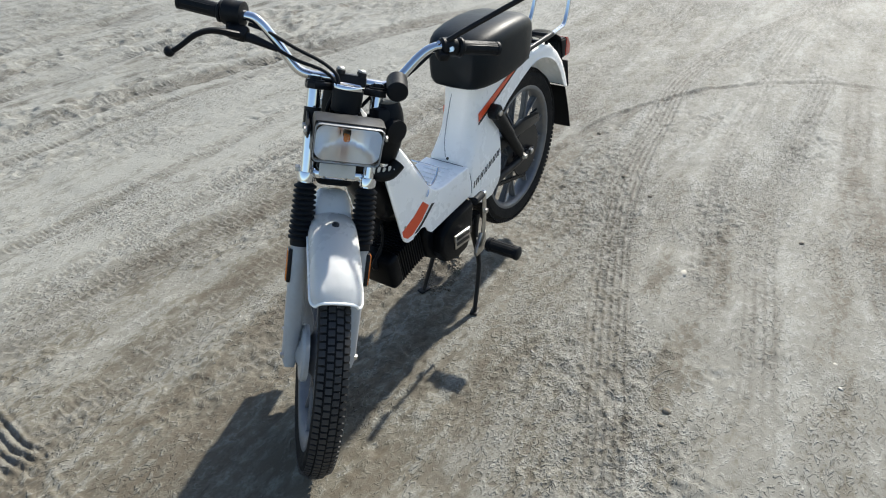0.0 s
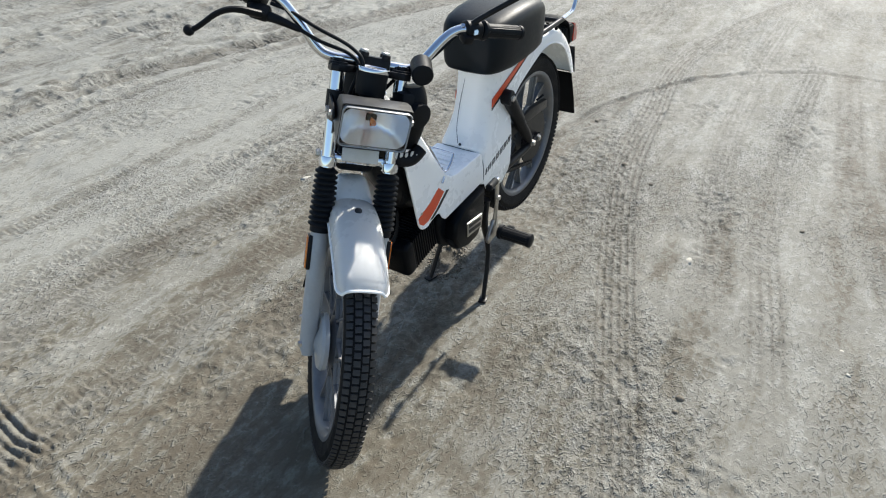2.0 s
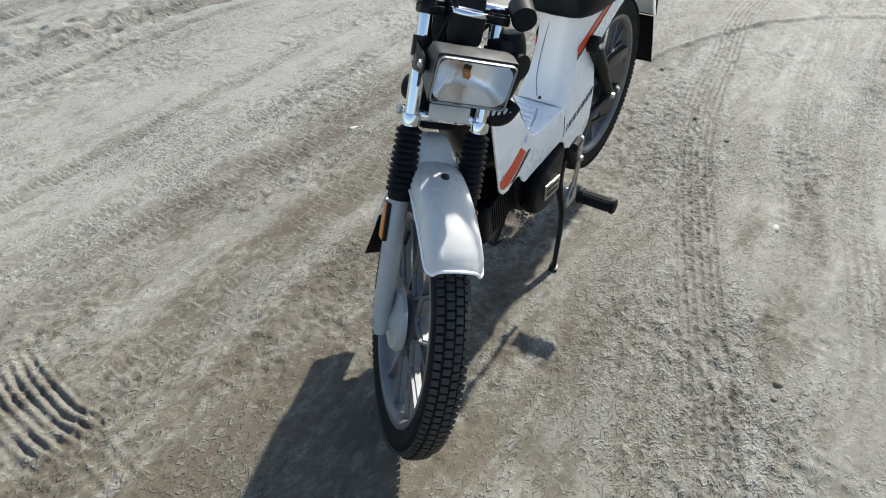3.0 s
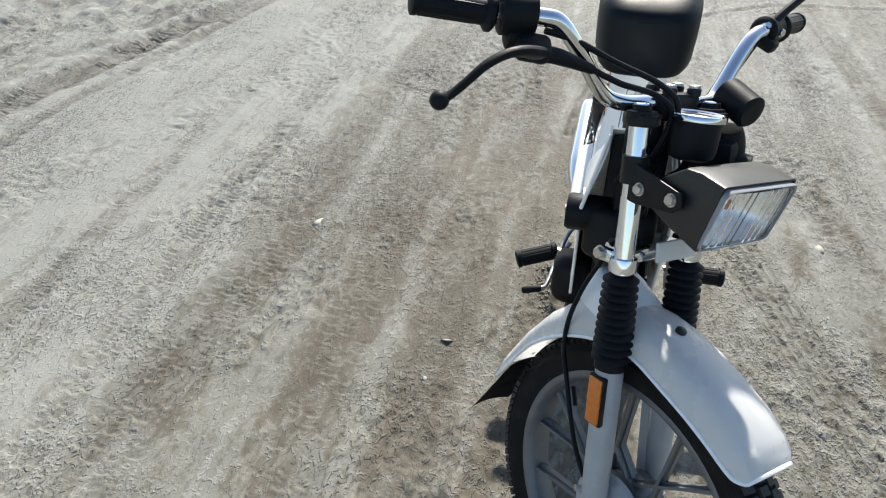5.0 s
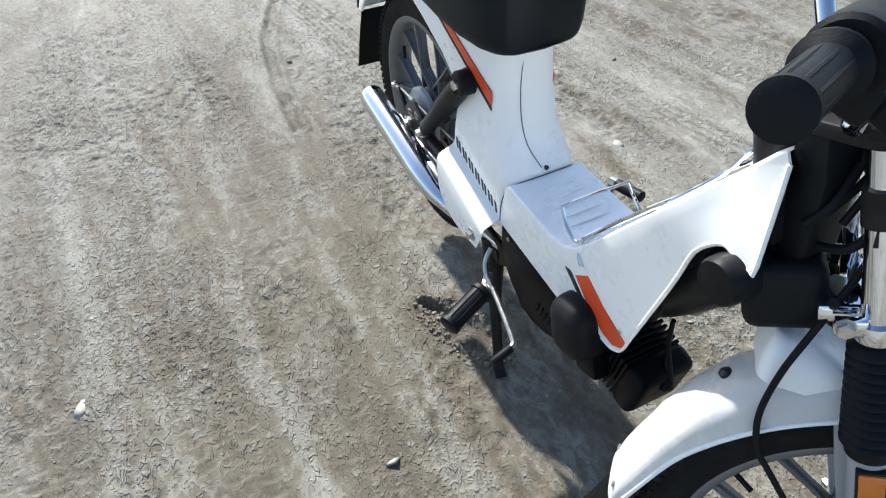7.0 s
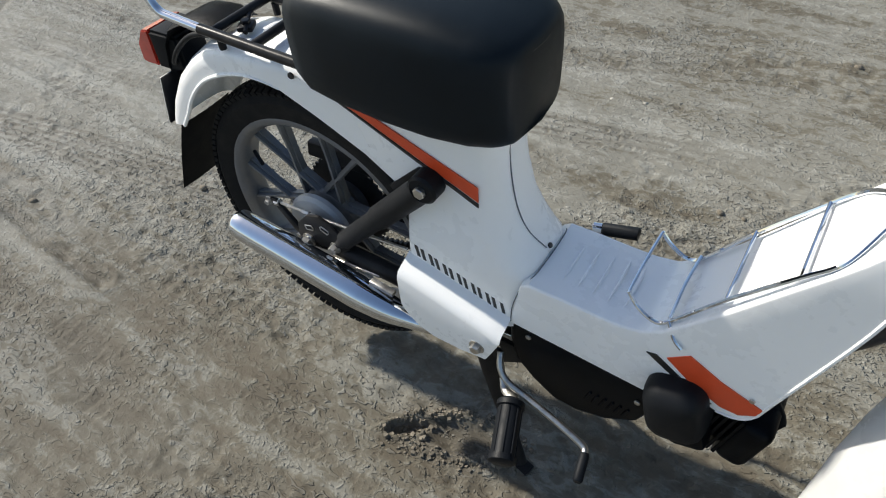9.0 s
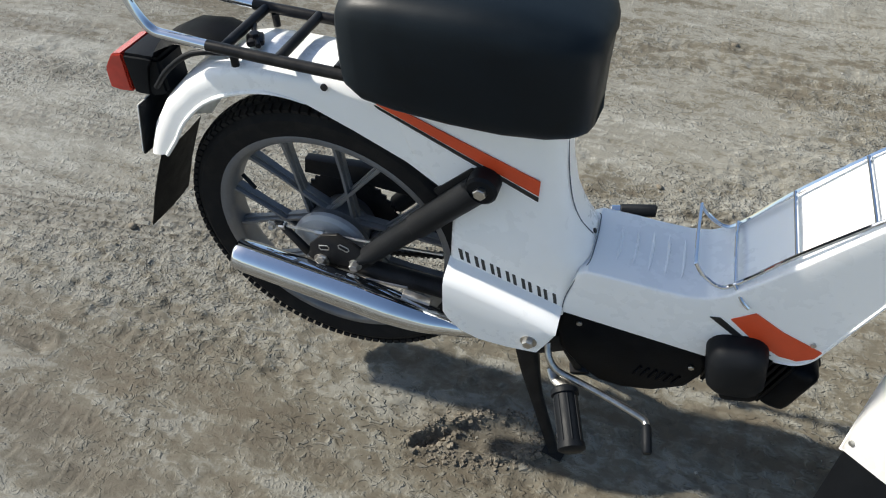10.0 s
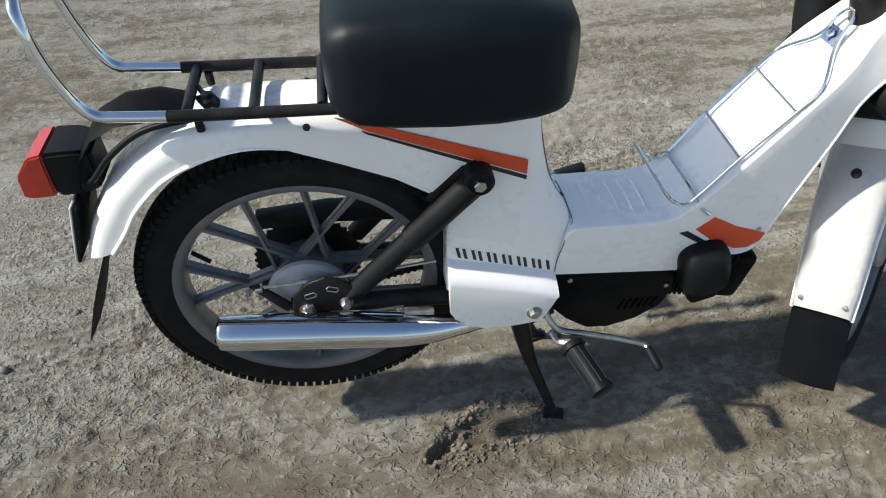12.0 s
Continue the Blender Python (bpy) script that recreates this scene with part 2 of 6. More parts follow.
# tyre tracks: knots of y over x, half width, depth of the bed, rows of tread, pitch, height of the tread, worn colour
# (raised for shade in the far ruts)
TRACKS = [
    ([(-7.0, 1.4), (-4.45, 0.47), (-3.05, 0.12), (-2.4, 0.03), (-1.61, 0.10), (-0.78, 0.20), (-0.14, 0.365), (0.38, 0.54), (0.62, 0.63), (0.92, 0.74), (1.6, 0.98)], 0.066, 0.006, 5, 0.024, 0.0125, 0.22),
    ([(-6, 0.95), (-4.05, 0.48), (-2.61, 0.47), (-1.42, 0.53), (-0.82, 0.60), (-0.33, 0.68), (0.3, 0.85)], 0.060, 0.003, 4, 0.034, 0.0065, 0.15),
    ([(-3, 0.80), (-1.42, 0.80), (-0.73, 0.84), (-0.36, 0.87), (0.0, 0.93), (0.7, 1.08)], 0.050, 0.003, 3, 0.034, 0.0065, 0.10),
    ([(-3, 0.95), (-1.17, 1.10), (-0.75, 1.21), (-0.35, 1.29), (0.6, 1.6)], 0.060, 0.003, 2, 0.050, 0.0060, 0.0),
    ([(-4, -1.75), (-2.54, -2.14), (-1.58, -2.42), (-1.11, -2.57), (-0.51, -2.70), (0.2, -2.78), (2, -2.8)], 0.10, 0.026, 3, 0.055, 0.0200, 1.60),
    ([(-4, -1.6), (-1.82, -2.22), (-1.13, -2.36), (-0.41, -2.45), (0.19, -2.46), (2, -2.4)], 0.035, 0.012, 1, 0.06, 0.0140, 1.40),
    ([(-4, -1.25), (-1.27, -1.42), (-0.13, -1.37), (0.61, -1.31), (1.03, -1.27), (1.35, -1.26), (2.4, -1.2)], 0.055, 0.010, 3, 0.040, 0.0105, 0.38),
    ([(-3, -1.0), (-0.7, -1.08), (0.11, -1.05), (0.36, -1.05), (0.76, -1.10), (1.12, -1.09), (1.44, -1.06), (2.4, -0.95)], 0.095, 0.014, 4, 0.040, 0.0060, 1.00),
    ([(-3, -0.95), (-1.01, -0.86), (0.0, -0.74), (0.6, -0.66), (0.9, -0.65), (1.23, -0.63), (1.54, -0.59), (2.2, -0.45)], 0.085, 0.008, 3, 0.035, 0.0060, 0.75),
    ([(-3, -0.48), (-1.12, -0.35), (-0.56, -0.39), (-0.16, -0.45), (0.26, -0.46), (0.8, -0.42), (1.6, -0.2)], 0.075, 0.006, 2, 0.04, 0.0030, 0.88),
    ([(-1.8, -0.55), (-0.8, -0.36), (-0.32, -0.30), (-0.01, -0.272), (0.25, -0.265), (0.5, -0.23)], 0.036, 0.007, 3, 0.026, 0.0090, 0.40),
    ([(-2.2, 0.0), (-1.31, -0.07), (-0.93, -0.10), (-0.63, -0.08), (-0.3, 0.02)], 0.036, 0.009, 3, 0.026, 0.0080, 0.50),
    ([(-2.4, 0.42), (-1.82, 0.37), (-1.31, 0.36), (-0.91, 0.32), (0.2, 0.12)], 0.034, 0.007, 3, 0.024, 0.0075, 0.31),
    ([(0.2, 0.2), (0.41, 0.26), (0.68, 0.30), (0.89, 0.35), (1.02, 0.38), (1.7, 0.6)], 0.060, 0.005, 2, 0.03, 0.003, 0.60),
    ([(-3.4, -1.62), (-1, -1.74), (0.4, -1.66), (2, -1.56)], 0.05, 0.007, 2, 0.04, 0.0078, 0.36),
    ([(-5, -3.0), (-1, -3.5), (1, -3.4)], 0.09, 0.02, 2, 0.06, 0.0156, 0.72),
    ([(-6, -3.9), (-2, -4.45), (1, -4.4)], 0.12, 0.03, 2, 0.07, 0.0182, 0.90),
    ([(-7, 1.9), (-2, 1.7), (2.5, 2.2)], 0.07, 0.004, 3, 0.04, 0.004, 0.0),
]
ARC = [(-2.72, 2.0), (-2.68, 1.45), (-2.64, 1.12), (-2.58, 0.79), (-2.38, 0.48), (-2.1, 0.21), (-1.69, 0.0), (-1.39, -0.12), (-1.0, -0.18), (-0.7, -0.2)]


def from_arc(x, y):
    """Distance from the thin curved line that a wheel drew behind the moped."""
    best = np.full(np.shape(x), 9.0)
    pts = ARC
    for (ax, ay), (bx, by) in zip(pts, pts[1:]):
        t = np.clip(((x - ax) * (bx - ax) + (y - ay) * (by - ay)) / ((bx - ax) ** 2 + (by - ay) ** 2), 0, 1)
        best = np.minimum(best, np.hypot(x - ax - t * (bx - ax), y - ay - t * (by - ay)))
    return best


def along(x, y, i):
    """Across (in half widths), along (faded at the ends) and wear of one track."""
    knots, half = TRACKS[i][:2]
    line = track(x, knots) + 0.010 * value_noise(x * 2.1 + i * 9, x * 0 + i, 10 + i)
    ends = np.clip((x - knots[0][0]) * 2, 0, 1) * np.clip((knots[-1][0] - x) * 2, 0, 1)
    least = 0.8 if i == 0 else 0.4
    wear = least + (1 - least) * np.clip(value_noise(x * 1.5 + i * 5, y * 1.5, 40 + i) + 0.55, 0, 1)
    return (y - line) / half, ends, wear


def lug_prints(x, y, i, d):
    """The short cross grooves that a tyre's lugs pressed into one track, and the lips of silt raised beside them."""
    rows, pitch = TRACKS[i][3:5]
    row = np.clip((d + 1) * 0.5, 0, 0.999) * rows
    s = x / pitch + 0.37 * np.floor(row) + 0.35 * np.abs(row - np.floor(row) - 0.5) + 0.5 * value_noise(x * 5 + i, y * 9, 170 + i)
    pressed = cells(s, row, 100 + i) < 0.20 + 0.75 * np.clip(value_noise(x * 2.3 + i, y * 2, 70 + i) + 0.35, 0, 1)
    part_way = s - np.floor(s)
    there = pressed * np.clip((0.5 - np.abs(row - np.floor(row) - 0.5)) * 6, 0, 1) * np.exp(-d ** 6)
    return there * np.exp(-((part_way - 0.40) / 0.11) ** 2), there * np.exp(-((part_way - 0.68) / 0.13) ** 2)


def loosened(x, y):
    """Where crumbs lie thick: in patches, beside the tracks and in the churned sand farther off."""
    k = 0.45 * value_noise(x * 1.7 + 30, y * 2.6 + 11, 6) + 0.30 * value_noise(x * 5.1, y * 7.3 + 4, 76)
    k += 0.55 * np.exp(-((x + 0.42) / 0.40) ** 2 - ((y - 0.14) / 0.20) ** 2) + 0.4 * np.exp(-((x - 0.1) / 0.5) ** 2 - ((y - 0.30) / 0.16) ** 2)
    k += 0.30 * np.exp(-((x - 0.75) / 0.5) ** 2 - ((y - 0.75) / 0.3) ** 2) - 0.35 * np.exp(-((x - 0.2) / 0.7) ** 2 - ((y - 0.98) / 0.16) ** 2)
    for i in (0, 6, 7, 10, 11):
        d, ends, wear = along(x, y, i)
        k *= 1 - 0.7 * np.exp(-d ** 6)
        k += 0.30 * ends * wear * np.exp(-((np.abs(d) - 1.5) / 0.7) ** 2)
    return np.clip(k + 0.12, 0, 1)


def ground_height(x, y):
    h = 0.010 * value_noise(x * 0.9, y * 1.4, 1) + 0.005 * value_noise(x * 2.3 + 7, y * 4.1, 2)
    h += 0.0035 * value_noise(x * 7, y * 11 + 3, 3) + 0.0012 * value_noise(x * 19, y * 24, 4)
    rough = loosened(x, y)
    lump = np.maximum(value_noise(x * 62, y * 66, 5) - 0.15, 0) + 0.8 * np.maximum(value_noise(x * 108, y * 101, 7) - 0.25, 0)
    h += (0.0002 + 0.0060 * rough ** 1.8) * lump
    # dry crust broken into thin flakes, longer along the lanes than across
    flaky = np.clip(value_noise(x * 1.9 + 61, y * 4.4 + 5, 43) * 1.5 + 0.7 * value_noise(x * 6, y * 11, 48) + 0.9 * rough, 0, 1)
    h += flaky * (0.0024 * np.tanh(5 * value_noise(x * 19 + 9, y * 30, 44)) + 0.0022 * np.tanh(5 * value_noise(x * 44, y * 58 + 3, 45)))
    h += 0.0013 * value_noise(x * 28, y * 44, 19) * np.clip(value_noise(x * 4, y * 7, 15) + 0.4, 0, 1)
    # churned sand farther off on the right-hand side of the moped
    far = np.clip((-1.9 - y) / 1.0, 0, 1) * np.clip((7.5 + y) / 3, 0, 1) * np.clip((5 - np.abs(x)) / 2, 0, 1)
    h += far * (0.008 * value_noise(x * 2.6 + 50, y * 4.2, 8) + 0.005 * value_noise(x * 5.5, y * 13 + 20, 9))
    broken = np.clip(value_noise(x * 1.7 + 12, y * 3.1, 46) * 1.6 + 0.55, 0, 1)
    h += far * broken * (0.010 * np.tanh(3.5 * value_noise(x * 7, y * 21 + 20, 29)) + 0.009 * np.tanh(4 * value_noise(x * 14 + 3, y * 36, 47)))
    for i, (knots, half, depth, rows, pitch, tread, worn_shaded) in enumerate(TRACKS):
        d, ends, wear = along(x, y, i)
        m = (np.abs(d) < 2.3) & (ends > 0)
        u, v, d, deep = x[m], y[m], d[m], (ends * wear)[m]
        rim = np.exp(-((np.abs(d) - 1.30) / 0.26) ** 2)
        groove, lip = lug_prints(u, v, i, d)
        relief = depth * (0.5 * rim * (0.5 + 0.5 * value_noise(u * 30, v * 30, 60 + i)) - 0.8 * np.exp(-d ** 6)) + tread * (0.5 * lip - 0.6 * groove)
        if i < 4:                            # fine lengthwise ribs
            seam = np.exp(-((np.abs(((d + 1) * 0.5 * rows + 0.5) % 1 - 0.5) * 2) / 0.34) ** 2) * np.exp(-(d / 1.12) ** 12)
            relief += tread * 0.75 * seam * np.clip(0.45 + 0.9 * value_noise(u * 58, v * 58, 80 + i), 0, 1)
        h[m] += deep * relief
    # the thin curved line
    d = from_arc(x, y)
    h += (-0.012 * np.exp(-(d / 0.018) ** 4) + 0.008 * np.exp(-((d - 0.033) / 0.011) ** 2)) * (0.65 + 0.55 * value_noise(x * 25, y * 25, 31))
    # a tyre that turned on the spot near the front wheel, and the stripes that it left
    ring = x + 0.55 * (y + 0.62) ** 2 - 1.59
    spot = np.clip(ring * 40 + 0.6, 0, 1) * np.clip((0.20 - ring) * 25, 0, 1) * np.clip((y + 0.95) * 9, 0, 1) * np.clip((-0.50 - y) * 12, 0, 1)
    wave = np.sin(ring * 2 * np.pi / 0.0285 + 0.9 * value_noise(x * 14, y * 14, 38))
    h += spot * ((0.006 * np.clip(wave, -0.2, 1) - 0.011 * np.clip(-wave - 0.35, 0, 1) * np.clip(value_noise(x * 16, y * 13, 33) * 1.6 + 0.8, 0, 1)) - 0.003)
    tail = np.clip((y + 0.60) * 9, 0, 1) * np.clip((-0.12 - y) * 5, 0, 1)
    for off in (0.0, 0.033, 0.068, 0.10):
        h += 0.007 * tail * np.exp(-((x - 1.625 - off - 0.10 * (y + 0.5)) / 0.010) ** 2) * (0.5 + 0.7 * value_noise(x * 30, y * 30, 34))
    # the hollow scraped beside the stand, with a short groove trailing from it
    u, v = (x - 0.335) * 0.97 + (y + 0.098) * 0.24, -(x - 0.335) * 0.24 + (y + 0.098) * 0.97
    r = np.sqrt((u / 0.085) ** 2 + (v / 0.034) ** 2)
    g = np.sqrt(((x - 0.225) * 0.80 + (y + 0.135) * 0.60) ** 2 / 0.055 ** 2 + (-(x - 0.225) * 0.60 + (y + 0.135) * 0.80) ** 2 / 0.016 ** 2)
    r = np.minimum(r, g + 0.1)
    h += -0.022 * np.exp(-r ** 4) + 0.012 * np.exp(-((r - 1.35) / 0.28) ** 2) * (0.7 + 0.7 * value_noise(x * 60, y * 60, 90))
    # packed level under the tyre and the stand's feet
    for px, py, pr in ((1.17, 0.02, 0.09), (0.46, -0.09, 0.05), (0.474, 0.12, 0.05)):
        k = np.exp(-(((x - px) ** 2 + (y - py) ** 2) / pr ** 2) ** 2)
        h = h * (1 - k) - 0.001 * k
    return h


def crusted(x, y):
    """How much dry pale crust lies on the ground: less along the worn middle, more on the loose sand."""
    k = 0.58 - 0.26 * np.exp(-((y + 0.32) / 0.58) ** 2) * np.clip(1.25 - 0.32 * np.abs(x - 0.7), 0.2, 1)
    edge = y + 0.10 * value_noise(x * 0.7 + 4, x * 0 + 2.5, 36) + 0.03 * value_noise(x * 3.1, x * 0 + 6.5, 37)
    k += 0.30 * np.clip((-edge - 1.05) * 3, 0, 1) - 0.02 * np.clip(-y - 2.0, 0, 1) + 0.06 * np.clip(y - 0.1, 0, 1) - 0.14 * np.clip((y - 1.0) * 2, 0, 1)
    k += 0.12 * np.clip(-x - 0.6, 0, 1) * np.clip(1.2 - y, 0, 1) + 0.09 * value_noise(x * 0.8 + 3, y * 1.5 + 8, 21)
    for i in range(len(TRACKS)):
        d, ends, wear = along(x, y, i)
        k += ends * wear * (0.14 * np.exp(-((np.abs(d) - 1.6) / 0.5) ** 2) + (0.08 * np.exp(-d ** 6) if i < 3 else 0))
    return k


def trodden_shaded(x, y):
    """Darkening of the ground: browner track beds, the thin curved line and the scraped hollow, plus shade painted into
    tread lines, lug prints and far flecks.
    """
    k = np.zeros(np.shape(x))
    for i, row in enumerate(TRACKS):
        d, ends, wear = along(x, y, i)
        m = (np.abs(d) < 1.6) & (ends > 0)
        u, v, d, deep = x[m], y[m], d[m], (ends * wear)[m]
        stain_shade = np.exp(-d ** 4) * (0.62 * row[-1] * (0.85 + 0.5 * value_noise(u * 9, v * 14, 50 + i)))
        # shade between the tread rows, painted as dark lines
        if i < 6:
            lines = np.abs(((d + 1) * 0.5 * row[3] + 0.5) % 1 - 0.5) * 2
            stain_shade = np.maximum(stain_shade, np.exp(-(d / 1.15) ** 12) * min(1.0, 110 * row[5]) * np.clip(1.25 - lines * 2.2 + np.clip(-u - 0.8, 0, 1) * 0.35, 0, 1) * np.clip(0.85 + 0.6 * value_noise(u * 26, v * 26, 130 + i), 0, 1))
        # shade inside the lug prints, put into the colour
        stain_shade = np.maximum(stain_shade, lug_prints(u, v, i, d)[0] * min(0.9, 120 * row[5]))
        k[m] = np.maximum(k[m], deep * stain_shade)
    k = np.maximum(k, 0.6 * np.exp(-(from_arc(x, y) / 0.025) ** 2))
    k = np.maximum(k, 0.5 * np.exp(-((x - 1.70) / 0.13) ** 4 - ((y + 0.68) / 0.2) ** 4))
    # dark flecks painted as the shade of small ridges in the far sand
    far = np.clip((-2.2 - y) * 1.5, 0, 1) * np.clip((6 + y) * 0.5, 0, 1)
    k = np.maximum(k, far * np.clip(value_noise(x * 6 + 50, y * 17, 35) * 2.6 - 0.9, 0, 1) * np.clip(value_noise(x * 1.4, y * 2.5, 39) * 1.5 + 0.6, 0, 1))
    r = np.hypot((x - 0.31) / 0.15, (y + 0.11) / 0.07)
    return np.clip(np.maximum(k, 1.2 * np.exp(-r ** 4)), 0, 1)


def steps_out(fine_a, fine_b, step, far, below, above):
    """Grid lines: even between a and b, then ever wider, by the given ratios on the two sides, out to the horizon."""
    inner = list(np.arange(fine_a, fine_b + step / 2, step))
    for sign, ratio in ((-1, below), (1, above)):
        pos, gap = (inner[0] if sign < 0 else inner[-1]), step
        out = []
        while abs(pos) < far:
            gap *= ratio if abs(pos) < 5 else 1.10
            pos += sign * gap
            out.append(pos)
        inner = out[::-1] + inner if sign < 0 else inner + out
    return np.array(inner)


def sheet(name, xs, ys, mat):
    gx, gy = np.meshgrid(xs, ys, indexing="ij")
    fade = np.clip((60 - np.hypot(gx, gy)) / 40, 0, 1)
    co = np.stack([gx, gy, ground_height(gx, gy) * fade], -1).reshape(-1, 3)
    nx, ny = gx.shape
    idx = np.arange(nx * ny).reshape(nx, ny)
    quads = np.stack([idx[:-1, :-1], idx[1:, :-1], idx[1:, 1:], idx[:-1, 1:]], -1).reshape(-1, 4)
    me = bpy.data.meshes.new(name)
    me.vertices.add(len(co))
    me.vertices.foreach_set("co", co.ravel())
    me.loops.add(quads.size)
    me.loops.foreach_set("vertex_index", quads.ravel().astype(np.int32))
    me.polygons.add(len(quads))
    me.polygons.foreach_set("loop_start", np.arange(0, quads.size, 4, dtype=np.int32))
    me.polygons.foreach_set("use_smooth", np.ones(len(quads), dtype=bool))
    me.update(calc_edges=True)
    for field, value in (("crusted", crusted), ("loose", loosened), ("worn_shaded", trodden_shaded)):
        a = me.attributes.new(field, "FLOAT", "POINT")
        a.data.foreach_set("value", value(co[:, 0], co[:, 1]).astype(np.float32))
    me.materials.append(mat)
    return new(name, me)


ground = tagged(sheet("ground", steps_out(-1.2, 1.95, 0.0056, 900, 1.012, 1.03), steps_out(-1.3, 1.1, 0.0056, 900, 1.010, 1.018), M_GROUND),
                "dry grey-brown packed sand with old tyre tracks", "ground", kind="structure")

# ---- builders ----
BASE = Vector((0.46, 0.0, 0.0))


def part(name, bm, mat, parent, label="", smooth=True, sharp=38.0):
    """Links a bmesh, given in the world's metres, as one mesh object under a thing or a part."""
    bm.transform(Matrix.Translation(-BASE))
    bmesh.ops.recalc_face_normals(bm, faces=bm.faces)
    for f in bm.faces:
        f.smooth = smooth
    for e in bm.edges:
        e.smooth = not (len(e.link_faces) == 2 and e.calc_face_angle(0) > radians(sharp))
    me = bpy.data.meshes.new(name)
    bm.to_mesh(me)
    bm.free()
    me.materials.append(mat)
    ob = new(name, me)
    ob.parent = parent
    return tagged(ob, label) if label else ob


def glide(points, n=6, closed=False):
    """A smooth line through points."""
    p = [Vector(q) for q in points]
    if len(p) < 3:
        return p
    out, m = [], len(p)
    for i in range(m if closed else m - 1):
        a, b, c, d = (p[(i + k) % m] if closed else p[min(max(i + k, 0), m - 1)] for k in (-1, 0, 1, 2))
        for j in range(n):
            t = j / n
            out.append(0.5 * ((2 * b) + (c - a) * t + (2 * a - 5 * b + 4 * c - d) * t * t + (3 * b - a - 3 * c + d) * t ** 3))
    if not closed:
        out.append(p[-1])
    return out


def skin(bm, rings, closed=False, caps=True):
    """Quads between rings of vertices."""
    n = len(rings[0])
    for i in range(len(rings) if closed else len(rings) - 1):
        a, b = rings[i], rings[(i + 1) % len(rings)]
        for j in range(n):
            bm.faces.new((a[j], a[(j + 1) % n], b[(j + 1) % n], b[j]))
    if caps and not closed:
        bm.faces.new(rings[0][::-1])
        bm.faces.new(rings[-1])


def tube(bm, points, radius, seg=12, closed=False, smooth=0, flat=1.0):
    """A round bar along points; radius is one number or one for each point."""
    pts = glide(points, smooth, closed) if smooth else [Vector(q) for q in points]
    rad = radius if isinstance(radius, (list, tuple)) else [radius] * len(points)
    if len(rad) != len(pts):
        rad = [float(r) for r in np.interp(np.linspace(0, 1, len(pts)), np.linspace(0, 1, len(rad)), rad)]
    rings, side = [], None
    for i, q in enumerate(pts):
        a = pts[i - 1] if (i or closed) else q
        b = pts[(i + 1) % len(pts)] if (i + 1 < len(pts) or closed) else q
        along = (b - a).normalized()
        if side is None:
            side = along.orthogonal().normalized()
        side = (side - along * side.dot(along)).normalized()
        up = along.cross(side)
        rings.append([bm.verts.new(q + rad[i] * (math.cos(k) * side + flat * math.sin(k) * up)) for k in np.arange(seg) * 2 * math.pi / seg])
    skin(bm, rings, closed)
    return bm


def lathe(bm, profile, centre, axis, seg=32, closed=False):
    """Turns a profile of (radius, along) about an axis through centre."""
    axis = Vector(axis).normalized()
    side = axis.orthogonal().normalized()
    up = axis.cross(side)
    c = Vector(centre)
    rings = []
    for r, h in profile:
        rings.append([bm.verts.new(c + axis * h + max(r, 1e-5) * (math.cos(k) * side + math.sin(k) * up)) for k in np.arange(seg) * 2 * math.pi / seg])
    skin(bm, rings, closed=closed, caps=not closed)
    return bm


def block(bm, size, m, bevel=0.0, seg=2):
    """A box with rounded edges at the pose m."""
    made = bmesh.ops.create_cube(bm, size=1, matrix=m @ Matrix.Diagonal((*size, 1)))["verts"]
    if bevel:
        bmesh.ops.bevel(bm, geom=list({e for v in made for e in v.link_edges}), offset=bevel, segments=seg, profile=0.5, affect="EDGES", clamp_overlap=True)
    return bm


def slab(bm, outline, y0, y1, bevel=0.0, seg=2):
    """A plate with an outline in x and z, from y0 to y1."""
    a = [bm.verts.new((x, y0, z)) for x, z in outline]
    b = [bm.verts.new((x, y1, z)) for x, z in outline]
    faces = [bm.faces.new(a), bm.faces.new(b[::-1])]
    n = len(a)
    for i in range(n):
        faces.append(bm.faces.new((a[i], a[(i + 1) % n], b[(i + 1) % n], b[i])))
    bmesh.ops.recalc_face_normals(bm, faces=faces)
    if bevel:
        edges = {e for f in faces[:2] for e in f.edges}
        bmesh.ops.bevel(bm, geom=list(edges), offset=bevel, segments=seg, profile=0.5, affect="EDGES", clamp_overlap=True)
    return bm


def oval(x0, x1, w, z, corner_front, corner_back, n=6):
    """A level ring with rounded corners."""
    out = []
    for cx, cy, r, start in ((x1 - corner_front, w - corner_front, corner_front, 0), (x0 + corner_back, w - corner_back, corner_back, 90),
                             (x0 + corner_back, -w + corner_back, corner_back, 180), (x1 - corner_front, -w + corner_front, corner_front, 270)):
        for k in range(n + 1):
            a = radians(start + 90 * k / n)
            out.append((cx + r * math.cos(a), cy + r * math.sin(a), z))
    return out


def loft(bm, rings, caps=True):
    skin(bm, [[bm.verts.new(p) for p in r] for r in rings], caps=caps)
    return bm


def bolt(bm, at, axis, r=0.008, h=0.006, washer=0.0):
    axis = Vector(axis).normalized()
    at = Vector(at)
    if washer:
        lathe(bm, [(washer, 0), (washer, 0.0015)], at, axis, 16)
    lathe(bm, [(r, 0.001), (r, h * 0.85), (r * 0.85, h)], at, axis, 6)
    return bm


B = bmesh.new


def turned(rake, x, angle):
    """The turn of the steering about an axis that leans back by rake through (x, 0, 0.8)."""
    o = Matrix.Translation((x, 0, 0.8))
    return o @ Matrix.Rotation(radians(angle), 4, Vector((-math.sin(radians(rake)), 0, math.cos(radians(rake))))) @ o.inverted()


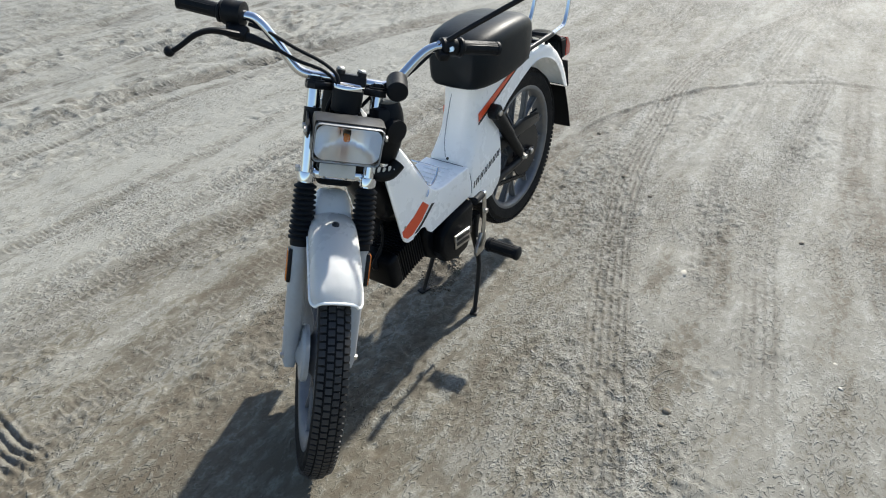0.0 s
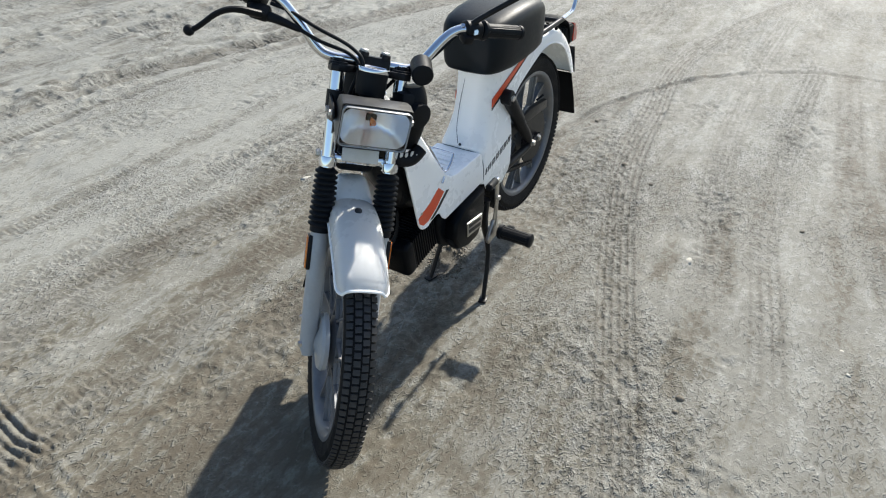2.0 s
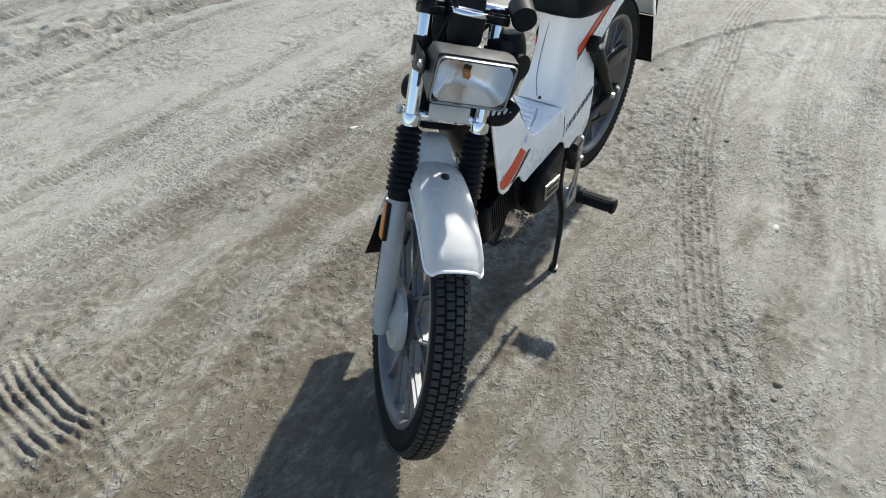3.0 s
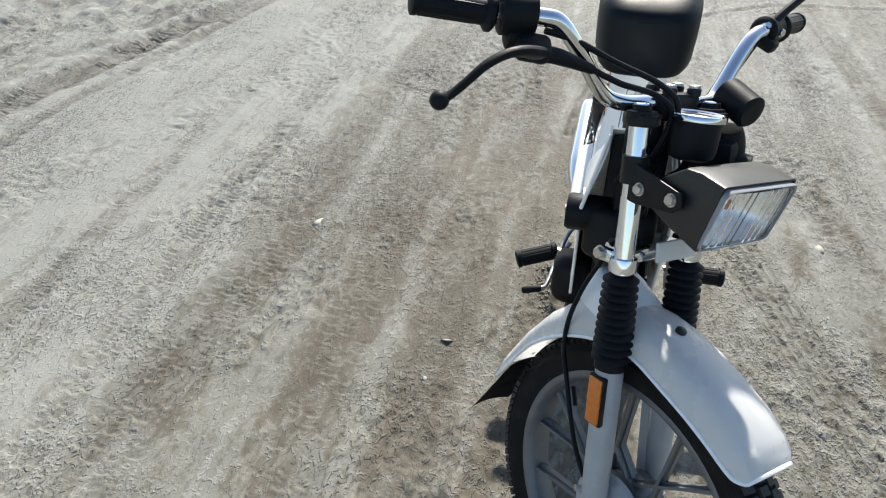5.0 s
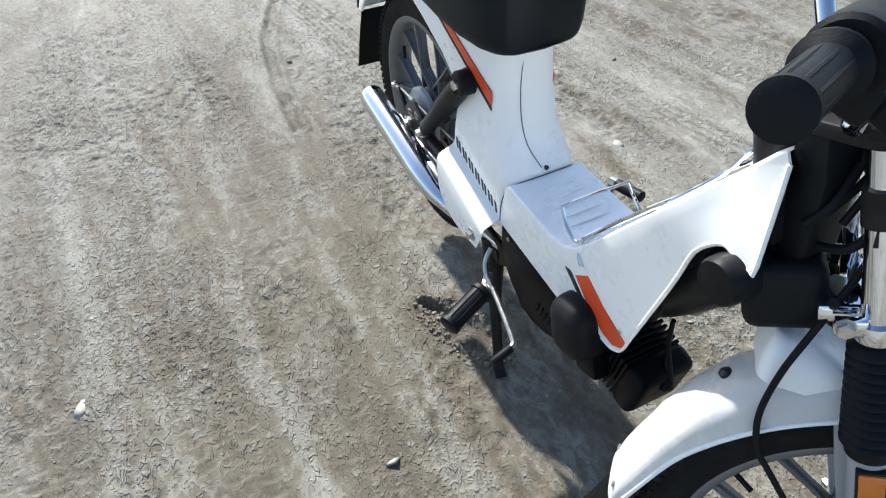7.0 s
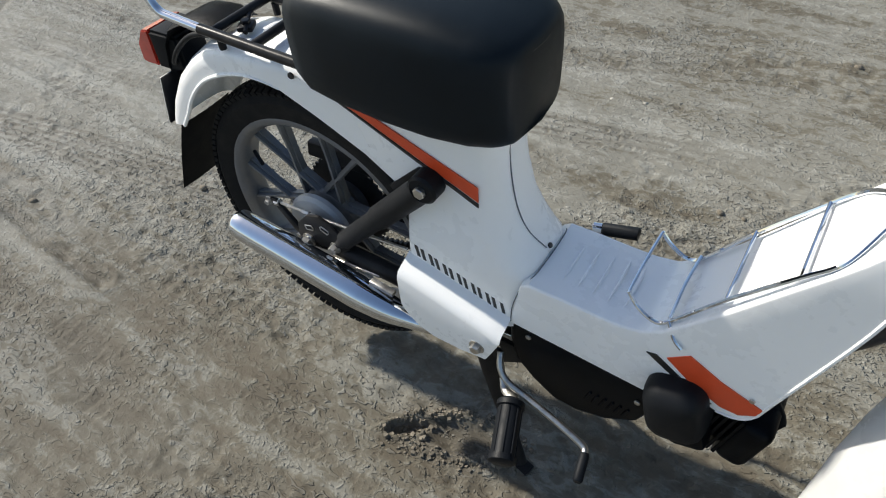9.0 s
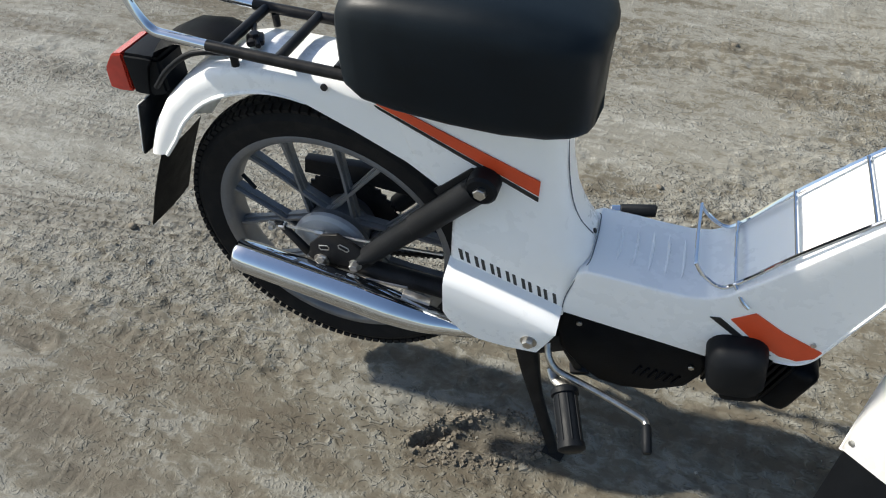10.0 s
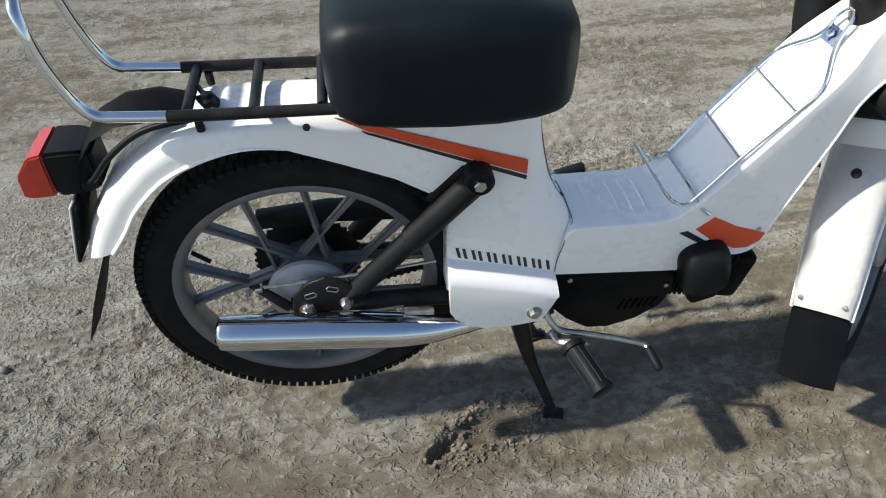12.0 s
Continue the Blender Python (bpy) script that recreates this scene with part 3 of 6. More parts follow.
STEER, BAR = turned(18.06, 0.9123, 45.76), turned(20.0, 0.90, 43.0)


def steered(name, bm, mat, parent, label="", m=STEER, **k):
    bm.transform(m)
    return part(name, bm, mat, parent, label, **k)


moped = tagged(new("moped"), "white moped with red stripes on its centre stand", "moped")
moped.location = BASE


# ---- wheels ----
def tread(ob, c, tyre_r, half, m, n, pieces):
    """The tread: in each of four rows so many blocks, from the front of the wheel downwards, as pieces; the rest of them joined."""
    rest = B()
    for off, shift in ((-0.66, 0.5), (-0.22, 0), (0.22, 0.5), (0.66, 0)):
        y = off * half
        r = tyre_r - 0.0085 * (off / 0.66) ** 2 - 0.0032
        lean = math.atan2(off * 0.5, 1)
        size = Matrix.Diagonal((half * 0.37, 2 * math.pi * r / n * 0.72, 0.0075, 1))
        data = None
        for i in range(n):
            a = radians(70) - 2 * math.pi * (i + shift) / n
            out = Vector((math.cos(a), 0, math.sin(a)))
            tang = Vector((-math.sin(a), 0, math.cos(a)))
            up = (out * math.cos(lean) + Vector((0, 1, 0)) * math.sin(lean)).normalized()
            lat = tang.cross(up)
            mm = Matrix((lat, tang, up)).transposed().to_4x4()
            mm.translation = c + out * r + Vector((0, y, 0))
            if i >= pieces:
                bmesh.ops.create_cube(rest, size=1, matrix=mm @ size)
                continue
            if data is None:
                one = B()
                bmesh.ops.create_cube(one, size=1, matrix=size)
                data = bpy.data.meshes.new("tread_block")
                one.to_mesh(data)
                one.free()
                data.materials.append(M_TREAD)
            block_ob = new("tread_block", data)
            block_ob.parent = ob
            block_ob.matrix_basis = Matrix.Translation(-BASE) @ m @ mm
    tagged(steered("tread", rest, M_RUBBER, ob, "black rubber tread blocks", m, smooth=False), kind="stuff")


def wheel(name, centre, tyre_r, rim_r, half, m, drum_side, blocks, pieces):
    """A cast wheel: tyre with tread blocks, rim, hub and fourteen spokes in seven splayed pairs."""
    c = Vector(centre)
    bm = B()
    inner = rim_r - 0.002
    depth = tyre_r - inner
    prof = []
    for k in range(15):
        a = math.pi * (k / 14)
        prof.append((inner + depth * max(math.sin(a), 0) ** 0.62 * 0.965, -half * math.cos(a) * (0.70 if k in (0, 14) else 0.90 if k in (1, 13) else 1)))
    lathe(bm, prof + [(inner - 0.004, half * 0.6), (inner - 0.004, -half * 0.6)], c, (0, 1, 0), 72, closed=True)
    hub = B()
    lathe(hub, [(0.022, -0.055), (0.034, -0.05), (0.034, -0.032), (0.050, -0.020), (0.064, -0.014), (0.064, 0.014), (0.05, 0.03), (0.05, 0.046), (0.02, 0.05)], c, (0, 1, 0), 32)
    ob = steered(name, hub, M_RIM, moped, "", m)
    steered("tyre", bm, M_RUBBER, ob, "black block-tread tyre", m, sharp=25)
    tread(ob, c, tyre_r, half, m, blocks, pieces)
    bm = B()
    w = half * 0.74
    lip = [(rim_r - 0.015, w * 0.55), (rim_r - 0.012, w * 0.75), (rim_r - 0.008, half * 0.70), (rim_r - 0.005, half * 0.755), (rim_r + 0.003, half * 0.765),
           (rim_r + 0.005, half * 0.74), (rim_r + 0.003, half * 0.66), (rim_r - 0.008, w * 0.70)]
    lathe(bm, [(r, -y) for r, y in lip] + [(rim_r - 0.010, 0)] + lip[::-1], c, (0, 1, 0), 72, closed=True)
    steered("rim", bm, M_RIM, ob, "grey cast rim", m)
    for k in range(7):
        for s in (-1, 1):
            a0, a1 = radians(360 / 7 * k + 47.6 + 3 * s), radians(360 / 7 * k + 47.6 + 38 * s)
            p0 = c + Vector((math.cos(a0), 0, math.sin(a0))) * 0.058
            p1 = c + Vector((math.cos(a1), 0, math.sin(a1))) * (rim_r - 0.012)
            bm = B()
            along = (p1 - p0).normalized()
            lat = along.cross(Vector((0, 1, 0)))
            for wide, deep in ((0.0050, 0.024), (0.0115, 0.0065)):
                ring = lambda q, g: [bm.verts.new(q + lat * x * wide * g / 2 + Vector((0, y * deep * g / 2, 0))) for x, y in ((-1, -1), (1, -1), (1, 1), (-1, 1))]
                skin(bm, [ring(p0, 1.15), ring(p0.lerp(p1, 0.6), 0.9), ring(p1, 1.1)])
            steered("spoke", bm, M_RIM, ob, "", m, smooth=False)
    bm = B()
    s = drum_side
    lathe(bm, [(0.030, 0.026 * s), (0.070, 0.030 * s), (0.071, 0.040 * s), (0.065, 0.047 * s), (0.034, 0.050 * s), (0.014, 0.060 * s)], c, (0, 1, 0), 40)
    steered("brake_drum", bm, M_GREY, ob, "grey brake plate", m)
    bm = B()
    tube(bm, [c + Vector((0, -0.080, 0)), c + Vector((0, 0.080, 0))], 0.006, 10)
    for s in (-1, 1):
        bolt(bm, c + Vector((0, s * 0.068, 0)), (0, s, 0), 0.011, 0.010, 0.014)
    steered("axle", bm, M_STEEL, ob, "steel axle with nuts", m)
    bm = B()
    a = radians(155)
    tube(bm, [c + Vector((math.cos(a) * (rim_r - 0.02), 0, math.sin(a) * (rim_r - 0.02))), c + Vector((math.cos(a) * (rim_r - 0.052), -0.012, math.sin(a) * (rim_r - 0.052)))], 0.004, 8)
    steered("valve", bm, M_GRIP, ob, "", m)
    return ob


HUB_R, HUB_F = (0.0, 0.0, 0.395), (1.173, 0.0, 0.3055)
rear_wheel = wheel("rear_wheel", HUB_R, 0.2875, 0.221, 0.039, Matrix.Identity(4), -1, 104, 0)
front_wheel = wheel("front_wheel", HUB_F, 0.2975, 0.231, 0.038, STEER, -1, 108, 76)

# chain wheel, chain guard and rear brake linkage
bm = B()
ring = []
for k in range(80):
    a = 2 * math.pi * k / 80
    r = 0.098 if k % 2 else 0.092
    ring.append((r * math.cos(a), 0.395 + r * math.sin(a)))
slab(bm, ring, 0.048, 0.052)
part("chain_wheel", bm, M_BLACK, rear_wheel, "black toothed chain wheel", smooth=False)
bm = B()
slab(bm, [(-0.075, 0.512), (0.05, 0.522), (0.24, 0.505), (0.24, 0.468), (0.05, 0.482), (-0.08, 0.480)], 0.040, 0.062, 0.004)
part("chain_guard", bm, M_BLACK, moped, "black chain guard")
bm = B()
tube(bm, [(0.10, 0.050, 0.492), (0.24, 0.050, 0.482)], 0.006, 6)
tube(bm, [(0.0, 0.050, 0.297), (0.25, 0.050, 0.355), (0.33, 0.050, 0.38)], 0.006, 6)
for i in range(26):
    x = 0.0 + i * 0.0127
    block(bm, (0.006, 0.010, 0.013), pose(x, 0.050, 0.297 + x * 0.235, 0, -13, 0))
part("chain", bm, M_BLACK, moped, "black drive chain", smooth=False)
bm = B()
tube(bm, [(-0.104, -0.063, 0.442), (-0.02, -0.063, 0.446), (0.08, -0.063, 0.452), (0.22, -0.062, 0.464)], 0.0028, 8, smooth=4)
tube(bm, [(-0.082, -0.063, 0.4425), (-0.081, -0.063, 0.4425), (-0.070, -0.063, 0.4435), (-0.069, -0.063, 0.4435)], [0.004, 0.0075, 0.0075, 0.004], 6)
tube(bm, [(-0.012, -0.063, 0.4465), (0.004, -0.063, 0.4475)], 0.0052, 6)
rod = part("brake_rod", bm, M_STEEL, moped, "worn steel brake rod")
bm = B()
slab(bm, [(-0.090, 0.450), (-0.074, 0.452), (-0.030, 0.402), (-0.018, 0.388), (-0.030, 0.378), (-0.044, 0.390)], -0.068, -0.060, 0.002)
part("brake_arm", bm, M_BLACK, rod, "black brake arm")
bm = B()
slab(bm, [(-0.028, 0.392), (-0.022, 0.424), (0.004, 0.452), (0.034, 0.462), (0.056, 0.452), (0.084, 0.434), (0.097, 0.408), (0.070, 0.386), (0.030, 0.378), (-0.010, 0.374)], -0.074, -0.067, 0.002)
axle_plate = part("axle_plate", bm, M_BLACK, moped, "black slotted axle plate")
for x, z, tilt in ((0.006, 0.424, 15), (0.044, 0.434, -20)):
    bm = B()
    c, t = math.cos(radians(tilt)), math.sin(radians(tilt))
    tube(bm, [(x + (u * c - v * t), -0.0745, z + (u * t + v * c)) for u, v in ((-0.010, 0), (-0.008, 0.005), (0.008, 0.005), (0.010, 0), (0.008, -0.005), (-0.008, -0.005))], 0.0011, 6, closed=True)
    part("slot_rim", bm, M_STEEL, axle_plate)
for x, z, r in ((-0.003, 0.389, 0.011), (-0.030, 0.386, 0.006), (-0.095, 0.440, 0.006)):
    bm = bolt(B(), (x, -0.074 if x > -0.01 else -0.066, z), (0, -1, 0), r, r * 1.4, r * 1.35)
    part("axle_nut", bm, M_STEEL, axle_plate, "dusty steel nut")
bm = tube(B(), [(-0.06, -0.074, 0.378), (0.02, -0.078, 0.372), (0.16, -0.076, 0.376)], 0.0030, 8, smooth=3)
part("torque_stay", bm, M_STEEL, axle_plate)

# swing arm and shock absorbers
for s in (-1, 1):
    bm = B()
    tube(bm, [(-0.03, s * 0.060, 0.392), (0.10, s * 0.062, 0.385), (0.32, s * 0.058, 0.372)], [0.013, 0.017, 0.019], 14, flat=0.8)
    part("swing_arm", bm, M_BLACK, moped)
    top, low = Vector((0.284, s * 0.076, 0.639)), Vector((0.064, s * 0.068, 0.402))
    bm = B()
    d = top - low
    tube(bm, [low + d * 0.02, low + d * 0.10, low + d * 0.11, low + d * 0.52, low + d * 0.53, low + d * 0.96], [0.010, 0.012, 0.0175, 0.0185, 0.0215, 0.0215], 20)
    bm2 = B()
    shock = part("shock_absorber", bm, M_PLASTIC, moped, "black telescopic shock absorber")
    lathe(bm2, [(0.020, -0.022), (0.024, -0.018), (0.024, 0.012), (0.020, 0.016)], top, (0, s, 0), 20)
    part("upper_eye", bm2, M_PLASTIC, shock)
    bm2 = B()
    bolt(bm2, top + Vector((0, s * 0.014, 0)), (0, s, 0), 0.010, 0.009, 0.014)
    part("upper_bolt", bm2, M_STEEL, shock, "steel bolt head")
    bm2 = bolt(B(), low + Vector((0, s * 0.008, 0)), (0, s, 0), 0.009, 0.012, 0.012)
    part("lower_bolt", bm2, M_STEEL, shock, "steel bolt head")
    bm2 = B()
    slab(bm2, [(0.205, 0.600), (0.262, 0.655), (0.300, 0.655), (0.300, 0.630), (0.25, 0.610), (0.225, 0.578)], s * 0.058, s * 0.066, 0.002)
    part("mount_plate", bm2, M_BLACK, shock)

# ---- body panels ----
# tail with the rear mudguard: top line, and lower edge of its sides
TAIL = [((-0.318, 0.541), (-0.270, 0.553)), ((-0.311, 0.562), (-0.255, 0.572)), ((-0.290, 0.606), (-0.238, 0.594)),
        ((-0.251, 0.660), (-0.212, 0.632)), ((-0.200, 0.708), (-0.165, 0.676)), ((-0.150, 0.744), (-0.112, 0.703)), ((-0.100, 0.757), (-0.060, 0.717)),
        ((-0.050, 0.760), (-0.020, 0.718)), ((0.010, 0.762), (0.012, 0.710)), ((0.080, 0.763), (0.083, 0.677)), ((0.160, 0.764), (0.162, 0.640)),
        ((0.225, 0.764), (0.222, 0.600)), ((0.300, 0.764), (0.300, 0.580))]


def tail_half(x):
    """Half width of the tail, which narrows where it runs under the centre panel."""
    return 0.0665 - 0.0067 * min(max((x + 0.05) / 0.14, 0), 1)


bm = B()
rings = []
for (xt, zt), (xb, zb) in TAIL:
    t, b = Vector((xt, 0, zt)), Vector((xb, 0, zb))
    ring = []
    full = tail_half(xt)
    for w, lift in ((full, 0.0), (full - 0.0035, 0.0035)):
        down = (b - t).normalized() * lift
        pts = []
        for y, f in ((-1, 1.0), (-1, 0.62), (-0.98, 0.40), (-0.92, 0.24), (-0.76, 0.10), (-0.4, 0.015), (0, 0)):
            q = t.lerp(b, f) + (down if f < 1 else Vector())
            pts.append((q.x, y * w, q.z))
        side = pts + [(x, -y, z) for x, y, z in pts[-2::-1]]
        ring += side if lift == 0 else side[::-1]
    rings.append(ring)
loft(bm, rings)
tail = part("tail_panel", bm, M_WHITE, moped, "white plastic tail and rear mudguard", sharp=50)
bm = B()                                     # rolled edge of the mudguard
for s in (-1, 1):
    tube(bm, [(xb, s * (tail_half(xt) + 0.0005), zb) for ((xt, _), (xb, zb)) in TAIL[:9]], [0.0035] * 6 + [0.0028, 0.0018, 0.0006], 8, smooth=3)
part("mudguard_bead", bm, M_WHITE, tail)

# centre body: rear edge, front edge, half width, by height
BODY = [(0.402, 0.236, 0.430, 0.0775, 0.014), (0.46, 0.236, 0.433, 0.0780, 0.016), (0.490, 0.236, 0.436, 0.0778, 0.020), (0.507, 0.236, 0.442, 0.0770, 0.030), (0.518, 0.236, 0.449, 0.0760, 0.042),
        (0.528, 0.236, 0.445, 0.0745, 0.048), (0.545, 0.236, 0.435, 0.0720, 0.050), (0.565, 0.236, 0.424, 0.0685, 0.050), (0.600, 0.222, 0.409, 0.0635, 0.050), (0.655, 0.170, 0.395, 0.0612, 0.048), (0.70, 0.15, 0.388, 0.0612, 0.046), (0.760, 0.13, 0.384, 0.060, 0.044)]
bm = B()
loft(bm, [oval(x0, x1, w, z, r, 0.008, 8) for z, x0, x1, w, r in BODY])
body = part("centre_panel", bm, M_WHITE, moped, "white plastic centre panel under the seat", sharp=60)

# floor tunnel and leg shield: outline of the sides, top chain first
CHAIN = [(0.4245, 0.450), (0.4315, 0.485), (0.437, 0.508), (0.450, 0.5165), (0.50, 0.5155), (0.55, 0.5130), (0.59, 0.5125), (0.620, 0.518), (0.645, 0.534), (0.670, 0.562), (0.706, 0.607), (0.768, 0.690), (0.830, 0.772), (0.875, 0.833), (0.897, 0.864)]
RIMLINE = [(0.908, 0.872), (0.915, 0.860), (0.938, 0.752), (0.934, 0.744), (0.918, 0.740), (0.905, 0.747), (0.893, 0.748), (0.878, 0.736), (0.862, 0.712), (0.853, 0.675), (0.842, 0.630), (0.800, 0.482),
           (0.790, 0.446), (0.779, 0.430), (0.764, 0.422), (0.742, 0.421), (0.700, 0.433), (0.682, 0.428), (0.666, 0.404), (0.650, 0.393), (0.424, 0.415)]
W = 0.0765


def shield_half(x, z):
    """Half width of the leg shield, which narrows towards its upper end."""
    k = min(max((z - 0.715) / 0.145, 0), 1) * min(max((x - 0.74) / 0.12, 0), 1)
    return W - 0.030 * k * k * (3 - 2 * k)


bm = B()
outline = CHAIN + RIMLINE
left, right = ([bm.verts.new((x, s * W, z)) for x, z in outline] for s in (1, -1))
bm.faces.new(left)
bm.faces.new(right[::-1])
for i in range(len(CHAIN) - 1):
    bm.faces.new((left[i], right[i], right[i + 1], left[i + 1]))
bmesh.ops.recalc_face_normals(bm, faces=bm.faces)
bm.edges.ensure_lookup_table()
crest = [e for e in bm.edges if len(e.link_faces) == 2 and abs(e.verts[0].co.y - e.verts[1].co.y) < 1e-6]
bmesh.ops.bevel(bm, geom=crest, offset=0.020, segments=4, profile=0.5, affect="EDGES", clamp_overlap=True)
bmesh.ops.triangulate(bm, faces=bm.faces[:])
bmesh.ops.subdivide_edges(bm, edges=bm.edges[:], cuts=3, use_grid_fill=True)
for v in bm.verts:
    v.co.y *= shield_half(v.co.x, v.co.z) / W
bmesh.ops.solidify(bm, geom=bm.faces[:], thickness=0.0035)
shield = part("leg_shield", bm, M_WHITE, moped, "white plastic footboard and leg shield", sharp=32)
for i in range(6):                           # foot ribs
    bm = B()
    x = 0.487 + 0.024 * i
    tube(bm, [(x, -0.050, 0.5130 - 0.0006 * i), (x + 0.002, -0.02, 0.5160 - 0.0006 * i), (x + 0.002, 0.02, 0.5160 - 0.0006 * i), (x, 0.050, 0.5130 - 0.0006 * i)], [0.001, 0.0024, 0.0024, 0.001], 8, smooth=3)
    part("foot_rib", bm, M_WHITE, shield)
bm = B()                                     # rolled front edge of the shield
for s in (-1, 1):
    tube(bm, [(x, s * (shield_half(x, z) - 0.001), z) for x, z in RIMLINE[1:16]], 0.0030, 8, smooth=2)
part("shield_bead", bm, M_WHITE, shield)

# lower side covers with their ledges
for s in (-1,):
    bm = B()
    ys = [0.076, 0.082, 0.103, 0.112, 0.1165, 0.1165, 0.1150]
    cols = []
    for x, ztop, zbot in ((0.236, 0.478, 0.388), (0.245, 0.476, 0.372), (0.268, 0.470, 0.349), (0.300, 0.461, 0.338), (0.350, 0.446, 0.337), (0.398, 0.431, 0.342), (0.412, 0.426, 0.372), (0.424, 0.421, 0.400)):
        zs = [ztop + 0.004, ztop, ztop - 0.008, ztop - 0.013, ztop - 0.024, (ztop + zbot) / 2 - 0.01, zbot]
        cols.append([bm.verts.new((x, s * y, min(z, ztop + 0.004) if z > zbot else zbot)) for y, z in zip(ys, zs)])
    for a, b in zip(cols, cols[1:]):
        for j in range(len(a) - 1):
            bm.faces.new((a[j], a[j + 1], b[j + 1], b[j]))
    bm.faces.new(cols[0])                    # rear wall
    bmesh.ops.recalc_face_normals(bm, faces=bm.faces)
    bmesh.ops.solidify(bm, geom=bm.faces[:], thickness=0.003)
    cover = part("side_cover", bm, M_WHITE, moped, "white plastic lower side cover", sharp=45)
    bm = B()
    bolt(bm, (0.383, s * 0.1160, 0.368), (0, s, 0), 0.0095, 0.010, 0.014)
    part("cover_nut", bm, M_STEEL, cover, "steel cover nut")

bm = slab(B(), [(0.237, 0.480), (0.428, 0.480), (0.422, 0.410), (0.400, 0.372), (0.350, 0.352), (0.290, 0.352), (0.250, 0.378), (0.237, 0.400)], 0.0740, 0.0772, 0.001)
part("left_cover", bm, M_WHITE, moped, "white flat lower side cover")

# seams and screws
bm = B()
tube(bm, [(0.4235, -0.0770, 0.418), (0.4250, -0.0770, 0.450), (0.4310, -0.0765, 0.478), (0.4380, -0.0715, 0.502), (0.4480, -0.0590, 0.5150), (0.451, -0.040, 0.5175), (0.452, 0, 0.5180), (0.451, 0.040, 0.5175), (0.448, 0.059, 0.515), (0.438, 0.0715, 0.502),
          (0.4310, 0.0765, 0.478), (0.4250, 0.0770, 0.450), (0.4235, 0.0770, 0.418)], 0.0009, 6, smooth=4)
part("panel_seam", bm, M_SEAM, shield)
bm = B()
tube(bm, [(0.384, -0.010, 0.742), (0.3875, -0.020, 0.70), (0.3965, -0.026, 0.648), (0.408, -0.027, 0.603), (0.4235, -0.022, 0.566), (0.4445, -0.006, 0.530)], 0.0010, 6, smooth=4)
part("panel_seam", bm, M_SEAM, body)
bm = B()
lathe(bm, [(0.0045, 0), (0.0045, 0.002), (0.003, 0.003)], (0.4455, 0.003, 0.5275), (0.80, 0, 0.6), 12)
part("panel_screw", bm, M_INK, body, "dark panel screw")
for s in (-1, 1):
    bm = B()
    lathe(bm, [(0.0055, 0), (0.005, 0.003)], (0.046, s * 0.0625, 0.744), (0, s, 0), 12)
    part("panel_screw", bm, M_INK, tail, "dark panel screw")
    bm = B()
    lathe(bm, [(0.004, 0), (0.0035, 0.002)], (0.778, s * 0.0780, 0.476), (0, s, 0), 12)
    part("panel_screw", bm, M_STEEL, shield, "steel panel screw")

# stripes
for s in (-1, 1):
    y0, y1 = sorted((s * 0.0622, s * 0.0640))
    bm = slab(B(), [(0.085, 0.755), (0.120, 0.745), (0.362, 0.656), (0.362, 0.630), (0.130, 0.729)], y0, y1)
    part("red_stripe", bm, M_RED, body, "", smooth=False)
    bm = slab(B(), [(0.120, 0.7305), (0.362, 0.6265), (0.362, 0.6195), (0.125, 0.7255)], y0, y1)
    part("black_stripe", bm, M_INK, body, "", smooth=False)
    y0, y1 = sorted((s * 0.0763, s * 0.0779))
    bm = slab(B(), [(0.662, 0.489), (0.690, 0.513), (0.735, 0.487), (0.797, 0.463), (0.789, 0.448), (0.770, 0.434), (0.745, 0.435), (0.700, 0.458)], y0, y1)
    part("red_stripe", bm, M_RED, shield, "", smooth=False)
    bm = slab(B(), [(0.634, 0.484), (0.648, 0.487), (0.700, 0.450), (0.735, 0.432), (0.720, 0.4305), (0.690, 0.446)], y0, y1)
    part("black_stripe", bm, M_INK, shield, "", smooth=False)
    # maker's mark as plain slanted shapes
    y0, y1 = sorted((s * 0.0774, s * 0.0790))
    for i in range(7):
        x = 0.250 + 0.0258 * i
        z = 0.5040 - 0.0083 * i
        w = 0.0200 if i < 6 else 0.007
        bm = B()
        slab(bm, [(x, z), (x + 0.0055, z - 0.0018), (x + 0.0098, z - 0.0235), (x + 0.0043, z - 0.0217)], y0, y1)
        if i < 6:
            slab(bm, [(x + w * 0.55, z - 0.0038), (x + w * 0.82, z - 0.0054), (x + w * 1.03, z - 0.0272), (x + w * 0.76, z - 0.0256)], y0, y1)
        part("mark_bar", bm, M_INK, body, "", smooth=False)

